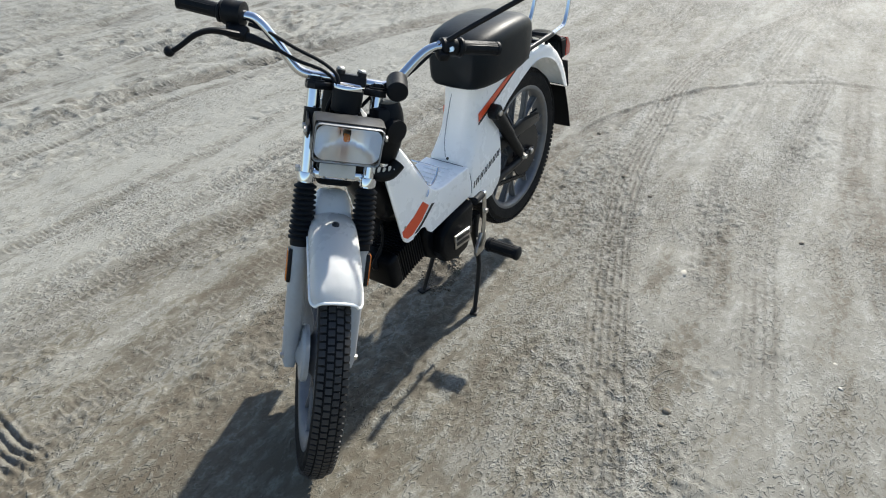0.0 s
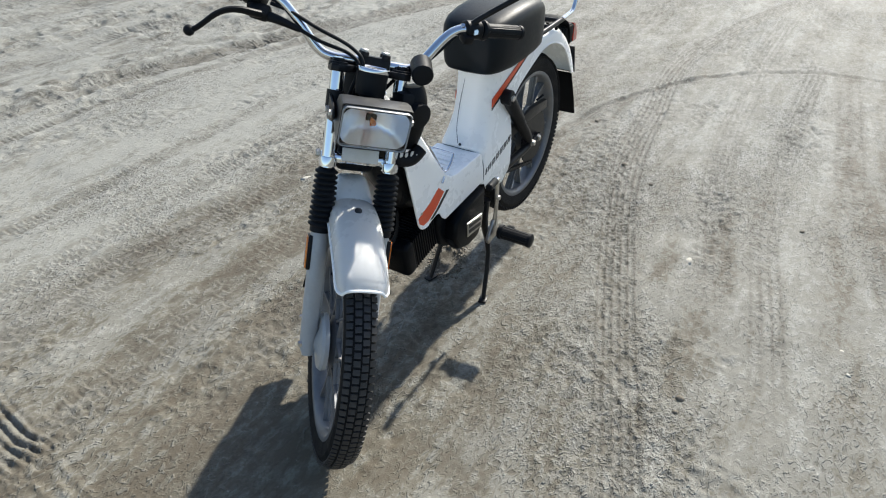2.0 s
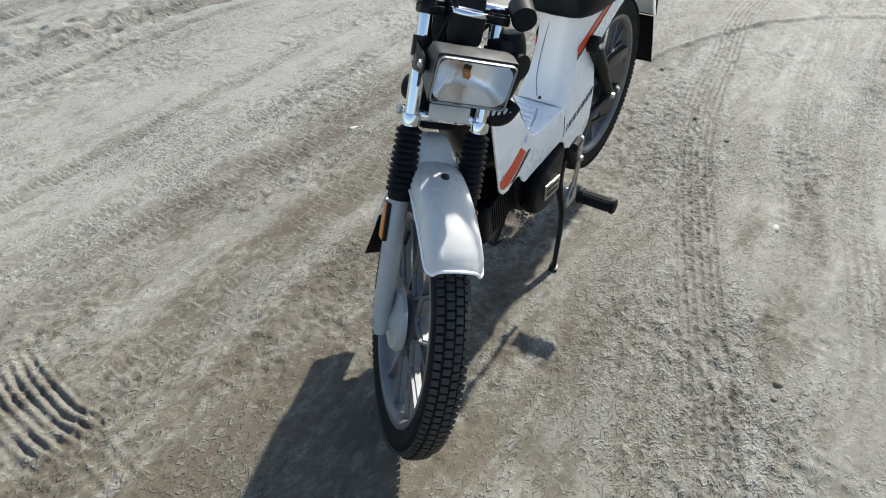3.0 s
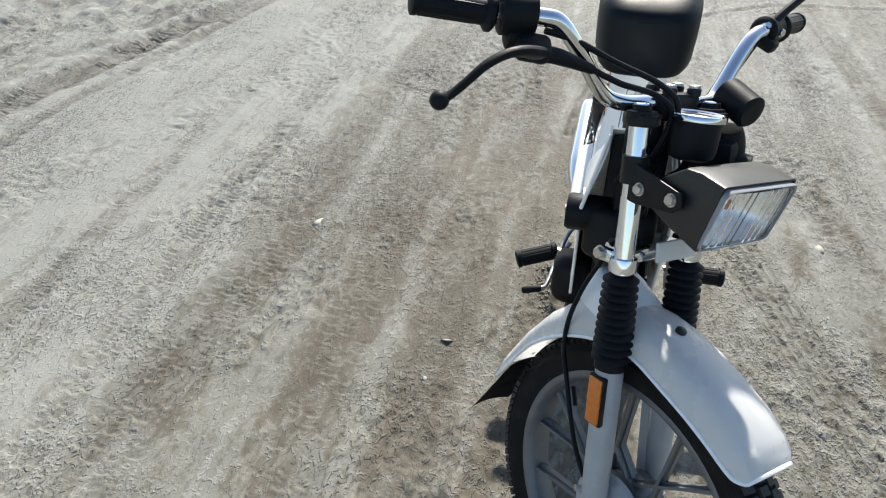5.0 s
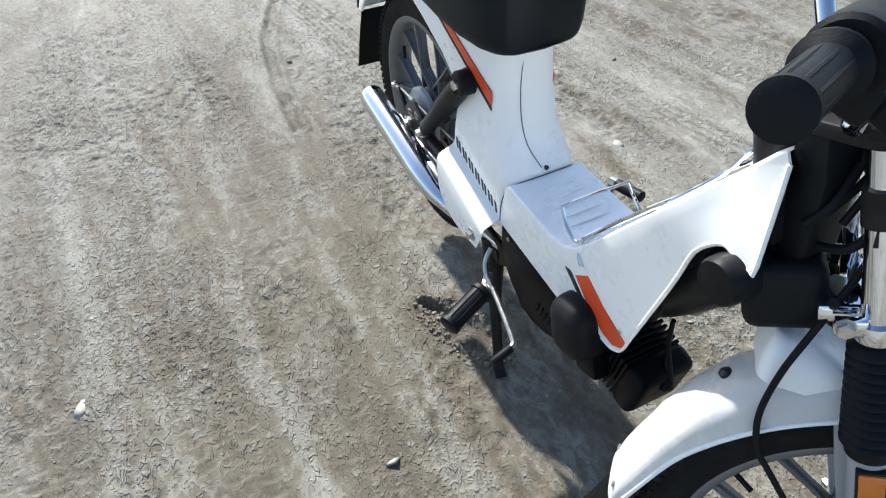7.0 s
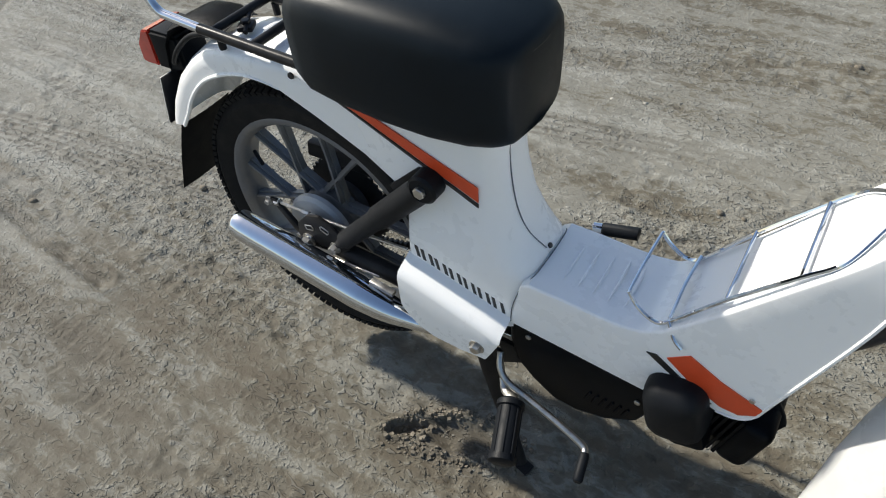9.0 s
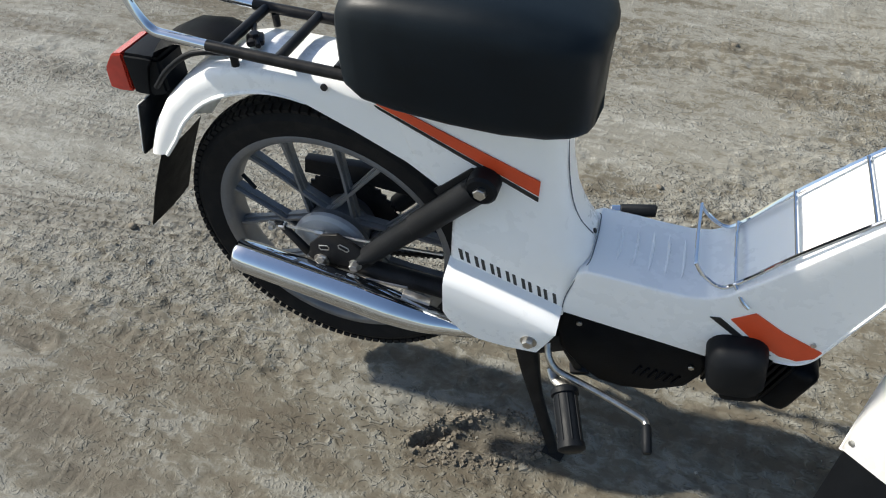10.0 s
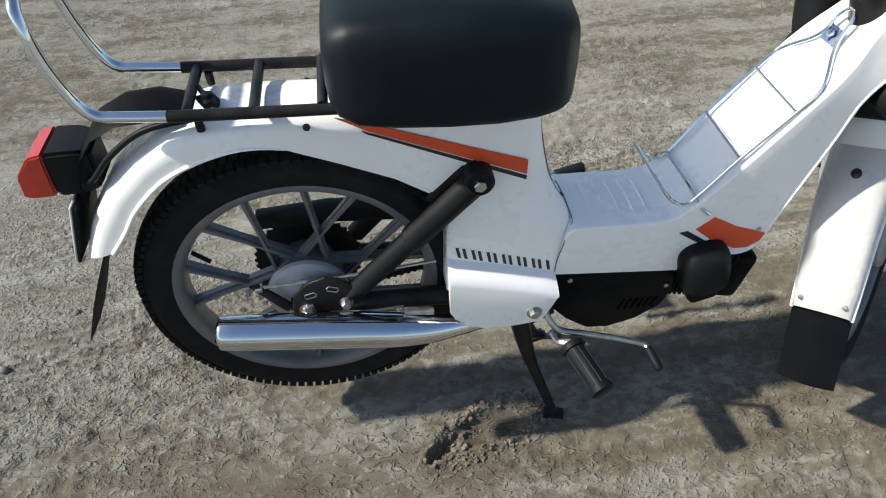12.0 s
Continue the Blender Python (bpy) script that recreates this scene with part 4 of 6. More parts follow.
# ---- seat ----
bm = B()
SEAT = [(0.079, 0.060, 0.795, 0.858), (0.083, 0.080, 0.780, 0.878), (0.093, 0.095, 0.764, 0.892), (0.118, 0.104, 0.751, 0.902), (0.165, 0.108, 0.745, 0.907), (0.24, 0.110, 0.741, 0.908), (0.31, 0.108, 0.742, 0.904),
        (0.37, 0.102, 0.747, 0.895), (0.400, 0.092, 0.750, 0.887), (0.412, 0.085, 0.752, 0.881), (0.422, 0.076, 0.755, 0.874), (0.428, 0.066, 0.761, 0.864)]
rings = []
for x, w, zb, zt in SEAT:
    x -= 0.011 * max(x - 0.3, 0) / 0.127
    fore = min(max((x - 0.22) / 0.16, 0), 1)
    zb -= 0.011 * fore
    ring = []
    n = 40
    mid, hh = (zb + zt) / 2, (zt - zb) / 2
    for k in range(n):
        a = 2 * math.pi * k / n
        c, s = math.cos(a), math.sin(a)
        e = 0.42 if s > 0 else 0.26
        ys, zs = math.copysign(abs(c) ** e, c), math.copysign(abs(s) ** (0.42 if s > 0 else 0.3), s)
        wide = w * (1.0 - (0.02 + 0.06 * fore) * max(-zs, 0) ** 2)
        ring.append((x + (0.006 * (1 - abs(ys)) if x > 0.41 else 0), wide * ys, mid + hh * zs))
    rings.append(ring)
loft(bm, rings)
seat = part("seat", bm, M_VINYL, moped, "black vinyl saddle with small scuffs", sharp=70)
bm = B()
tube(bm, [(0.4125, -0.064, 0.800), (0.4125, -0.066, 0.835), (0.4130, -0.050, 0.856), (0.418, 0, 0.859), (0.4130, 0.050, 0.856), (0.4125, 0.066, 0.835), (0.4125, 0.064, 0.800)], 0.0022, 8, smooth=5)
part("seat_piping", bm, M_VINYL, seat)
bm = B()
random.seed(5)
for i in range(11):
    y, z = -0.0715 - random.uniform(0, 0.004), 0.842 - 0.0055 * i
    block(bm, (0.0016, random.uniform(0.0015, 0.004), random.uniform(0.003, 0.007)), pose(0.4105 - abs(y + 0.0715) * 0.8, y, z, random.uniform(-20, 20), 0, 40), 0.0004, 1)
part("seat_scuff", bm, M_SCUFF, seat, "pale scuffs in the vinyl", smooth=False)
bm = block(B(), (0.30, 0.10, 0.02), pose(0.25, 0, 0.765), 0.006)
part("seat_base", bm, M_BLACK, seat)

# ---- rear rack, lamp, plate, flap ----
rack = B()
for s in (-1, 1):
    tube(rack, [(-0.128, s * 0.066, 0.779), (0.02, s * 0.067, 0.774), (0.125, s * 0.066, 0.770)], 0.0085, 12)
rack = part("rear_rack", rack, M_BLACK, moped, "black tubular rear carrier")
for x in (-0.106, -0.018, 0.072):
    bm = tube(B(), [(x, -0.066, 0.777), (x, 0.066, 0.778)], 0.0075, 12)
    part("crossbar", bm, M_BLACK, rack)
bm = B()
tube(bm, [(-0.122, -0.066, 0.779), (-0.185, -0.066, 0.784), (-0.216, -0.066, 0.789), (-0.235, -0.066, 0.815), (-0.250, -0.065, 0.862), (-0.257, -0.060, 0.905), (-0.262, -0.045, 0.930), (-0.264, 0, 0.938), (-0.262, 0.045, 0.930),
          (-0.257, 0.060, 0.905), (-0.250, 0.065, 0.862), (-0.235, 0.066, 0.815), (-0.216, 0.066, 0.789), (-0.185, 0.066, 0.784), (-0.122, 0.066, 0.779)], 0.0078, 14, smooth=5)
part("grab_rail", bm, M_CHROME, rack, "chromed grab rail")
for x, y in ((-0.092, -0.062), (-0.092, 0.062)):
    bm = tube(B(), [(x, y, 0.772), (x, y, 0.752)], 0.006, 10)
    part("rack_bolt", bm, M_BLACK, rack)
bm = B()
block(bm, (0.026, 0.030, 0.010), pose(-0.085, -0.012, 0.768, 0, 0, 30), 0.004)
bolt(bm, (-0.085, -0.012, 0.772), (0, 0, 1), 0.008, 0.007)
tube(bm, [(-0.108, 0.03, 0.776), (-0.095, 0.004, 0.774), (-0.070, -0.03, 0.769)], 0.004, 8)
part("seat_latch", bm, M_BLACK, rack, "black latch with a steel bolt")
# black tail shroud, lamp
bm = B()
vr = []
for x, z, w in ((-0.118, 0.762, 0.045), (-0.160, 0.772, 0.048), (-0.205, 0.768, 0.048), (-0.245, 0.748, 0.047), (-0.270, 0.715, 0.045), (-0.285, 0.672, 0.043), (-0.288, 0.632, 0.040)):
    vr.append([bm.verts.new((x, w * k, z - 0.010 * abs(k) ** 3)) for k in np.linspace(-1, 1, 9)])
for a, b in zip(vr, vr[1:]):
    for j in range(8):
        bm.faces.new((a[j], a[j + 1], b[j + 1], b[j]))
bmesh.ops.solidify(bm, geom=bm.faces[:], thickness=0.004)
shroud = part("tail_shroud", bm, M_PLASTIC, moped, "black plastic tail shroud")
bm = B()
loft(bm, [[(x, y, z) for y, z in ((-w, z0), (w, z0), (w, z1), (-w, z1))] for x, w, z0, z1 in ((-0.258, 0.030, 0.652, 0.713), (-0.280, 0.038, 0.646, 0.719), (-0.320, 0.040, 0.646, 0.719))])
bmesh.ops.bevel(bm, geom=bm.edges[:], offset=0.005, segments=2, affect="EDGES", clamp_overlap=True)
lamp = part("tail_lamp", bm, M_PLASTIC, moped, "tail lamp with a black housing")
bm = B()
loft(bm, [[(x0, -w, z0), (x0, w, z0), (x1, w, z1), (x1, -w, z1)] for x0, z0, x1, z1, w in ((-0.322, 0.648, -0.318, 0.719, 0.040), (-0.354, 0.646, -0.340, 0.714, 0.039), (-0.368, 0.648, -0.365, 0.682, 0.037))])
bmesh.ops.bevel(bm, geom=bm.edges[:], offset=0.003, segments=2, affect="EDGES", clamp_overlap=True)
part("lens", bm, M_REDLENS, lamp, "red lens")
bm = tube(B(), [(-0.285, -0.020, 0.660), (-0.262, -0.045, 0.675), (-0.225, -0.050, 0.715), (-0.170, -0.052, 0.752), (-0.10, -0.055, 0.766)], 0.0045, 10, smooth=5)
part("lamp_cable", bm, M_GRIP, lamp, "black cable")
bm = block(B(), (0.004, 0.115, 0.105), pose(-0.318, 0, 0.588, 0, 15, 0), 0.0018)
plate = part("number_plate", bm, M_PLATE, moped, "small pale plate in a black holder")
bm = block(B(), (0.005, 0.119, 0.109), pose(-0.3135, 0, 0.5875, 0, 15, 0), 0.002)
part("plate_holder", bm, M_PLASTIC, plate)
bm = B()
vr = []
for x, z in ((-0.285, 0.545), (-0.310, 0.495), (-0.338, 0.435), (-0.356, 0.390), (-0.372, 0.352)):
    vr.append([bm.verts.new((x - 0.004 * k * k, 0.062 * k, z)) for k in np.linspace(-1, 1, 7)])
for a, b in zip(vr, vr[1:]):
    for j in range(6):
        bm.faces.new((a[j], a[j + 1], b[j + 1], b[j]))
bmesh.ops.solidify(bm, geom=bm.faces[:], thickness=0.003)
part("mud_flap", bm, M_GRIP, moped, "black rubber rear mud flap")

# ---- exhaust ----
bm = B()
tube(bm, [(-0.146, -0.113, 0.400), (-0.144, -0.113, 0.400), (-0.120, -0.113, 0.397), (0.05, -0.113, 0.374), (0.14, -0.113, 0.360), (0.20, -0.110, 0.349), (0.24, -0.104, 0.342), (0.29, -0.090, 0.332), (0.36, -0.060, 0.322), (0.50, -0.030, 0.300)],
     [0.012, 0.026, 0.030, 0.0315, 0.031, 0.026, 0.020, 0.016, 0.015, 0.015], 28, smooth=3)
exhaust = part("exhaust", bm, M_CHROME, moped, "chromed exhaust silencer")
bm = B()
block(bm, (0.05, 0.012, 0.010), pose(0.185, -0.100, 0.386, 0, 8, 0), 0.002)
part("exhaust_bracket", bm, M_STEEL, exhaust)

# ---- engine ----
bm = B()
SIDE = [(0.420, 0.432), (0.648, 0.402), (0.662, 0.380), (0.660, 0.330), (0.645, 0.294), (0.600, 0.262), (0.548, 0.246), (0.505, 0.250), (0.462, 0.282), (0.430, 0.318), (0.418, 0.37)]
slab(bm, SIDE, -0.074, 0.060, 0.012, 3)
engine = part("engine", bm, M_ENGINE, moped, "black engine under the footboard")
for i in range(6):
    bm = slab(B(), [(0.558 + 0.0125 * i, 0.300), (0.566 + 0.0125 * i, 0.324), (0.570 + 0.0125 * i, 0.323), (0.5625 + 0.0125 * i, 0.299)], -0.0765, -0.0735, 0.0006, 1)
    part("cooling_slat", bm, M_ENGINE, engine)
for x, z in ((0.455, 0.395), (0.640, 0.355)):
    bm = bolt(B(), (x, -0.074, z), (0, -1, 0), 0.005, 0.004)
    part("cover_screw", bm, M_STEEL, engine)
bm = B()                                     # left-hand case
slab(bm, [(0.445, 0.405), (0.57, 0.398), (0.622, 0.365), (0.630, 0.312), (0.60, 0.265), (0.54, 0.245), (0.48, 0.252), (0.448, 0.30)], 0.055, 0.098, 0.012, 3)
case = part("left_case", bm, M_ENGINE, engine)
bm = slab(B(), [(0.472, 0.330), (0.562, 0.338), (0.558, 0.288), (0.470, 0.282)], 0.097, 0.102, 0.002)
plate_l = part("case_plate", bm, M_STEEL, engine, "worn metal plate with dark bars")
for i in range(2):
    bm = slab(B(), [(0.480, 0.324 - 0.020 * i), (0.553, 0.331 - 0.020 * i), (0.552, 0.319 - 0.020 * i), (0.479, 0.312 - 0.020 * i)], 0.1015, 0.1032)
    part("case_bar", bm, M_INK, engine, "", smooth=False)
bm = B()                                     # finned cylinder
CY = Matrix.Translation((0.726, 0, 0.342)) @ Matrix.Rotation(radians(12), 4, "Y")
block(bm, (0.13, 0.075, 0.085), CY, 0.01)
barrel = part("cylinder", bm, M_ENGINE, engine, "black finned cylinder")
for i in range(11):
    bm = block(B(), (0.0062, 0.104, 0.106), CY @ Matrix.Translation((-0.058 + 0.0105 * i, 0, 0)), 0.0012, 1)
    part("fin", bm, M_ENGINE, barrel, "", smooth=False)
bm = block(B(), (0.050, 0.112, 0.112), CY @ Matrix.Translation((0.070, 0, 0)), 0.016, 3)
part("cylinder_head", bm, M_ENGINE, engine)
bm = tube(B(), [CY @ Vector((0.075, 0, 0.01)), CY @ Vector((0.098, 0.0, 0.03)), (0.800, 0.010, 0.41), (0.795, 0.01, 0.47)], [0.010, 0.010, 0.004, 0.004], 10, smooth=4)
part("spark_lead", bm, M_GRIP, engine, "black spark plug lead")
bm = B()                                     # air cleaner
rings = []
for y, g in ((-0.045, 0.70), (-0.050, 0.96), (-0.060, 1.0), (-0.090, 0.99), (-0.105, 0.93), (-0.114, 0.80), (-0.119, 0.55), (-0.120, 0.20)):
    ring = oval(-0.044 * g, 0.044 * g, 0.056 * g, y, 0.030 * g, 0.030 * g, 6)
    rings.append([(0.694 + x * 0.97 + z * -0.22, y, 0.404 + z * 0.97 + x * 0.22) for x, z, _ in ring])
loft(bm, rings)
part("air_cleaner", bm, M_PLASTIC, engine, "black domed air cleaner", sharp=60)
bm = block(B(), (0.060, 0.075, 0.090), pose(0.712, -0.045, 0.345, 0, -18, 0), 0.012)
part("carburettor_box", bm, M_ENGINE, engine)
# frame under the shield
bm = B()
tube(bm, [(0.60, 0, 0.470), (0.74, 0, 0.50), (0.84, 0, 0.62), (0.905, 0, 0.74)], [0.040, 0.044, 0.046, 0.040], 18, smooth=5)
frame_tube = part("frame_tube", bm, M_BLACK, moped, "black main frame tube")
bm = B()
lathe(bm, [(0.028, -0.10), (0.030, -0.095), (0.030, 0.085), (0.026, 0.09)], (0.890, 0, 0.790), (-math.sin(radians(19.5)), 0, math.cos(radians(19.5))), 24)
part("head_tube", bm, M_BLACK, moped, "black steering head")
bm = B()
slab(bm, [(0.905, 0.900), (0.930, 0.893), (0.945, 0.850), (0.956, 0.760), (0.945, 0.735), (0.925, 0.738), (0.880, 0.700), (0.870, 0.760), (0.895, 0.860)], -0.026, 0.026, 0.008)
part("head_cover", bm, M_PLASTIC, moped, "black plastic cover behind the head")
bm = slab(B(), [(0.899, 0.852), (0.926, 0.760), (0.905, 0.754), (0.882, 0.745), (0.860, 0.716), (0.846, 0.660), (0.802, 0.505), (0.775, 0.505), (0.832, 0.705), (0.872, 0.815)], -0.042, 0.042, 0.004)
part("inner_cover", bm, M_PLASTIC, moped, "black cover inside the leg shield")
bm = B()
lathe(bm, [(0.020, 0.02), (0.028, 0.024), (0.0295, 0.030), (0.0295, 0.078), (0.0265, 0.084), (0.0, 0.086)], (0.916, -0.012, 0.719), (0, -1, 0), 28)
part("filler_cap", bm, M_PLASTIC, moped, "round black cap beside the head")

# ---- stand, pegs, levers ----
stand = B()
tube(stand, [(0.392, -0.070, 0.300), (0.392, 0.070, 0.300)], 0.013, 12)
stand = part("centre_stand", stand, M_BLACK, moped, "black centre stand on the ground")
for s, fx, fy in ((-1, 0.462, -0.092), (1, 0.474, 0.122)):
    bm = tube(B(), [(0.370, s * 0.060, 0.318), (0.384, s * 0.065, 0.245), (0.410, fy * 0.82, 0.150), (fx, fy, 0.006)], [0.026, 0.021, 0.013, 0.011], 12, smooth=3, flat=0.6)
    part("leg", bm, M_BLACK, stand)
    bm = block(B(), (0.042, 0.026, 0.007), pose(fx, fy, 0.0035, 0, 0, 15 * s), 0.002)
    part("foot", bm, M_BLACK, stand)
bm = slab(B(), [(0.335, 0.345), (0.43, 0.335), (0.44, 0.30), (0.40, 0.275), (0.36, 0.285)], -0.066, -0.056, 0.002)
part("stand_bracket", bm, M_BLACK, stand)
for s, inner, outer, ax in ((-1, (0.455, -0.128, 0.283), (0.490, -0.226, 0.262), "peg"), (1, (0.466, 0.160, 0.281), (0.463, 0.272, 0.279), "peg")):
    bm = B()
    a, b = Vector(inner), Vector(outer)
    tube(bm, [a, a.lerp(b, 0.04), a.lerp(b, 0.12), a.lerp(b, 0.13), a.lerp(b, 0.88), a.lerp(b, 0.89), a.lerp(b, 0.97), b], [0.019, 0.0235, 0.0235, 0.0195, 0.0195, 0.0225, 0.0225, 0.017], 20)
    peg = part("foot_peg", bm, M_GRIP, moped, "black rubber foot peg")
    for k in range(8):
        a0 = 2 * math.pi * k / 8
        d = (b - a).normalized()
        n1 = d.orthogonal().normalized()
        n2 = d.cross(n1)
        off = (n1 * math.cos(a0) + n2 * math.sin(a0)) * 0.0195
        bm = tube(B(), [a.lerp(b, 0.15) + off, a.lerp(b, 0.86) + off], 0.0014, 6)
        part("rib", bm, M_GRIP, peg)
bm = B()
tube(bm, [(0.425, -0.100, 0.292), (0.437, -0.112, 0.279), (0.452, -0.122, 0.284), (0.458, -0.130, 0.284)], [0.008, 0.010, 0.011, 0.012], 10, smooth=3, flat=0.6)
part("peg_bracket", bm, M_STEEL, moped, "bare alloy peg bracket")
bm = B()
slab(bm, [(0.452, 0.318), (0.478, 0.320), (0.512, 0.266), (0.504, 0.250), (0.446, 0.256)], 0.136, 0.148, 0.003)
part("peg_bracket", bm, M_STEEL, moped, "bare alloy peg bracket")
bm = B()
tube(bm, [(0.412, -0.088, 0.340), (0.420, -0.104, 0.322), (0.438, -0.113, 0.306), (0.48, -0.120, 0.298), (0.53, -0.128, 0.288), (0.580, -0.137, 0.276), (0.593, -0.143, 0.272), (0.596, -0.158, 0.270)], 0.0058, 12, smooth=4)
kick = part("kick_lever", bm, M_STEEL, moped, "bent steel lever with a rubber tip")
bm = tube(B(), [(0.5955, -0.148, 0.2705), (0.5965, -0.152, 0.2700), (0.603, -0.190, 0.2625), (0.6035, -0.193, 0.262)], [0.007, 0.0082, 0.0082, 0.006], 14)
part("lever_tip", bm, M_GRIP, kick)
bm = B()
tube(bm, [(0.472, 0.130, 0.288), (0.468, 0.142, 0.300), (0.465, 0.146, 0.360), (0.466, 0.146, 0.430), (0.468, 0.144, 0.458)], [0.012, 0.009, 0.007, 0.007, 0.010], 12, smooth=4, flat=0.7)
bolt(bm, (0.466, 0.148, 0.398), (0, 1, 0), 0.008, 0.010, 0.011)
kick_l = part("gear_lever", bm, M_STEEL, moped, "worn steel lever with a rubber pedal")
bm = tube(B(), [(0.464, 0.142, 0.455), (0.478, 0.144, 0.457)], 0.0105, 14)
part("pedal_collar", bm, M_CHROME, kick_l)
bm = tube(B(), [(0.478, 0.144, 0.457), (0.480, 0.1445, 0.4575), (0.536, 0.154, 0.464), (0.538, 0.154, 0.464)], [0.009, 0.0112, 0.0112, 0.008], 14)
part("pedal_rubber", bm, M_GRIP, kick_l, "black pedal rubber")

# ---- wire luggage rack on the leg shield ----
wire = B()
R = 0.0032
RAIL = lambda s: [(0.591, s * 0.064, 0.572), (0.608, s * 0.066, 0.551), (0.634, s * 0.066, 0.537), (0.655, s * 0.064, 0.552), (0.706, s * 0.066, 0.624), (0.770, s * 0.067, 0.702), (0.794, s * 0.066, 0.729), (0.806, s * 0.056, 0.746), (0.822, s * 0.028, 0.772), (0.832, s * 0.017, 0.792), (0.842, s * 0.014, 0.815)]
loop = RAIL(-1) + [(0.847, 0.0, 0.828)] + RAIL(1)[::-1]
tube(wire, loop, R, 8, smooth=4)
wire = part("luggage_rack", wire, M_CHROME, moped, "thin chromed wire luggage rack")
for pts in ([(0.591, -0.064, 0.572), (0.590, 0, 0.573), (0.591, 0.064, 0.572)], [(0.650, -0.064, 0.552), (0.648, 0, 0.556), (0.650, 0.064, 0.552)], [(0.706, -0.066, 0.622), (0.706, 0.066, 0.626)], [(0.768, -0.067, 0.702), (0.770, 0.066, 0.704)]):
    bm = tube(B(), pts, R * 0.85, 8, smooth=3)
    part("rack_wire", bm, M_CHROME, wire)
for s in (-1, 1):
    bm = tube(B(), [(0.650, s * 0.0645, 0.548), (0.664, s * 0.0770, 0.532), (0.676, s * 0.0795, 0.522)], R, 8, smooth=3)
    part("rack_foot", bm, M_CHROME, wire)
bm = B()
block(bm, (0.026, 0.030, 0.004), pose(0.831, 0, 0.788, 0, -51, 0), 0.001)
bolt(bm, (0.829, 0, 0.790), (-0.78, 0, 0.62), 0.008, 0.005)
part("rack_clip", bm, M_CHROME, wire)

# ---- front fork ----
FX = lambda z: 1.0135 - (z - 0.707) * 0.389          # the fork legs' line
FY = 0.071
AX = (-0.3625, 0, 0.932)


def on_fork(z, y, out=0.0):
    return (FX(z) + out, y, z)


for s in (-1, 1):
    y = s * FY
    bm = tube(B(), [on_fork(0.905, y), on_fork(0.690, y)], 0.0150, 24)
    leg = steered("fork_leg", bm, M_CHROME, moped, "chromed fork tube")
    bm = B()
    lathe(bm, [(0.0, 0.012), (0.013, 0.012), (0.014, 0.005), (0.021, 0.004), (0.022, -0.004), (0.019, -0.006), (0.0185, -0.016), (0.0, -0.017)], on_fork(0.912, y), AX, 24)
    steered("fork_cap", bm, M_BLACK, leg, "black fork cap")
    bm = B()
    lathe(bm, [(0.0112, 0.011), (0.0112, 0.0138), (0.009, 0.0148), (0.0, 0.0148)], on_fork(0.912, y), AX, 6)
    steered("cap_nut", bm, M_CHROME, leg)
    bm = B()                                  # lamp bracket band
    lathe(bm, [(0.0152, -0.019), (0.0188, -0.019), (0.0188, 0.019), (0.0152, 0.019)], on_fork(0.842, y), AX, 24)
    steered("bracket_band", bm, M_BLACK, leg, "black lamp bracket clamp")
    bm = B()                                  # bellows
    prof = [(0.017, 0.0)]
    for k in range(11):
        d = -0.004 - 0.0122 * k
        prof += [(0.0195 + 0.0004 * k, d), (0.0262 + 0.0004 * k, d - 0.004), (0.0262 + 0.0004 * k, d - 0.007), (0.0195 + 0.0004 * k, d - 0.0115)]
    prof += [(0.0245, -0.140), (0.0245, -0.150), (0.017, -0.151)]
    lathe(bm, prof, on_fork(0.700, y), AX, 32)
    steered("fork_bellows", bm, M_GRIP, leg, "black ribbed rubber bellows", sharp=80)
    bm = tube(B(), [on_fork(0.562, y), on_fork(0.555, y), on_fork(0.40, y), on_fork(0.33, y), on_fork(0.290, y), on_fork(0.272, y, 0.006)], [0.0205, 0.0215, 0.0215, 0.0205, 0.020, 0.012], 24)
    steered("fork_slider", bm, M_GREY, leg, "grey painted fork slider")
    bm = B()
    o = Vector(on_fork(0.513, s * (FY + 0.021)))
    m = Matrix.Translation(o) @ Matrix.Rotation(radians(-21.3), 4, "Y")
    block(bm, (0.030, 0.010, 0.082), m, 0.002)
    refl = steered("reflector", bm, M_BLACK, leg, "amber side reflector")
    bm = block(B(), (0.026, 0.006, 0.076), m @ Matrix.Translation((0, s * 0.005, 0)), 0.002)
    steered("reflector_lens", bm, M_AMBER, refl, "amber lens")
    bm = B()                                  # small studs at the bottom of the leg
    bolt(bm, on_fork(0.345, s * (FY + 0.012), -0.018), (-0.6, s, 0), 0.006, 0.012)
    steered("leg_stud", bm, M_STEEL, leg)
    bm = B()
    bolt(bm, on_fork(0.300, s * (FY + 0.012), 0.006), (0.1, s, 0), 0.008, 0.012)
    steered("leg_stud", bm, M_STEEL, leg)

# yokes
bm = B()
slab(bm, [(0.862, -0.022), (0.862, 0.022), (0.885, 0.045), (0.915, 0.082), (0.935, 0.092), (0.958, 0.088), (0.966, 0.072), (0.955, 0.050), (0.925, 0.030), (0.925, -0.030), (0.955, -0.050), (0.966, -0.072), (0.958, -0.088), (0.935, -0.092), (0.915, -0.082), (0.885, -0.045)], -0.008, 0.008, 0.003)
bm.transform(Matrix.Translation((0.0, 0, 0.896)) @ Matrix.Translation((0.91, 0, 0)) @ Matrix.Rotation(radians(-19.3), 4, "Y") @ Matrix.Translation((-0.91, 0, 0)) @ Matrix.Rotation(radians(90), 4, "X").inverted())
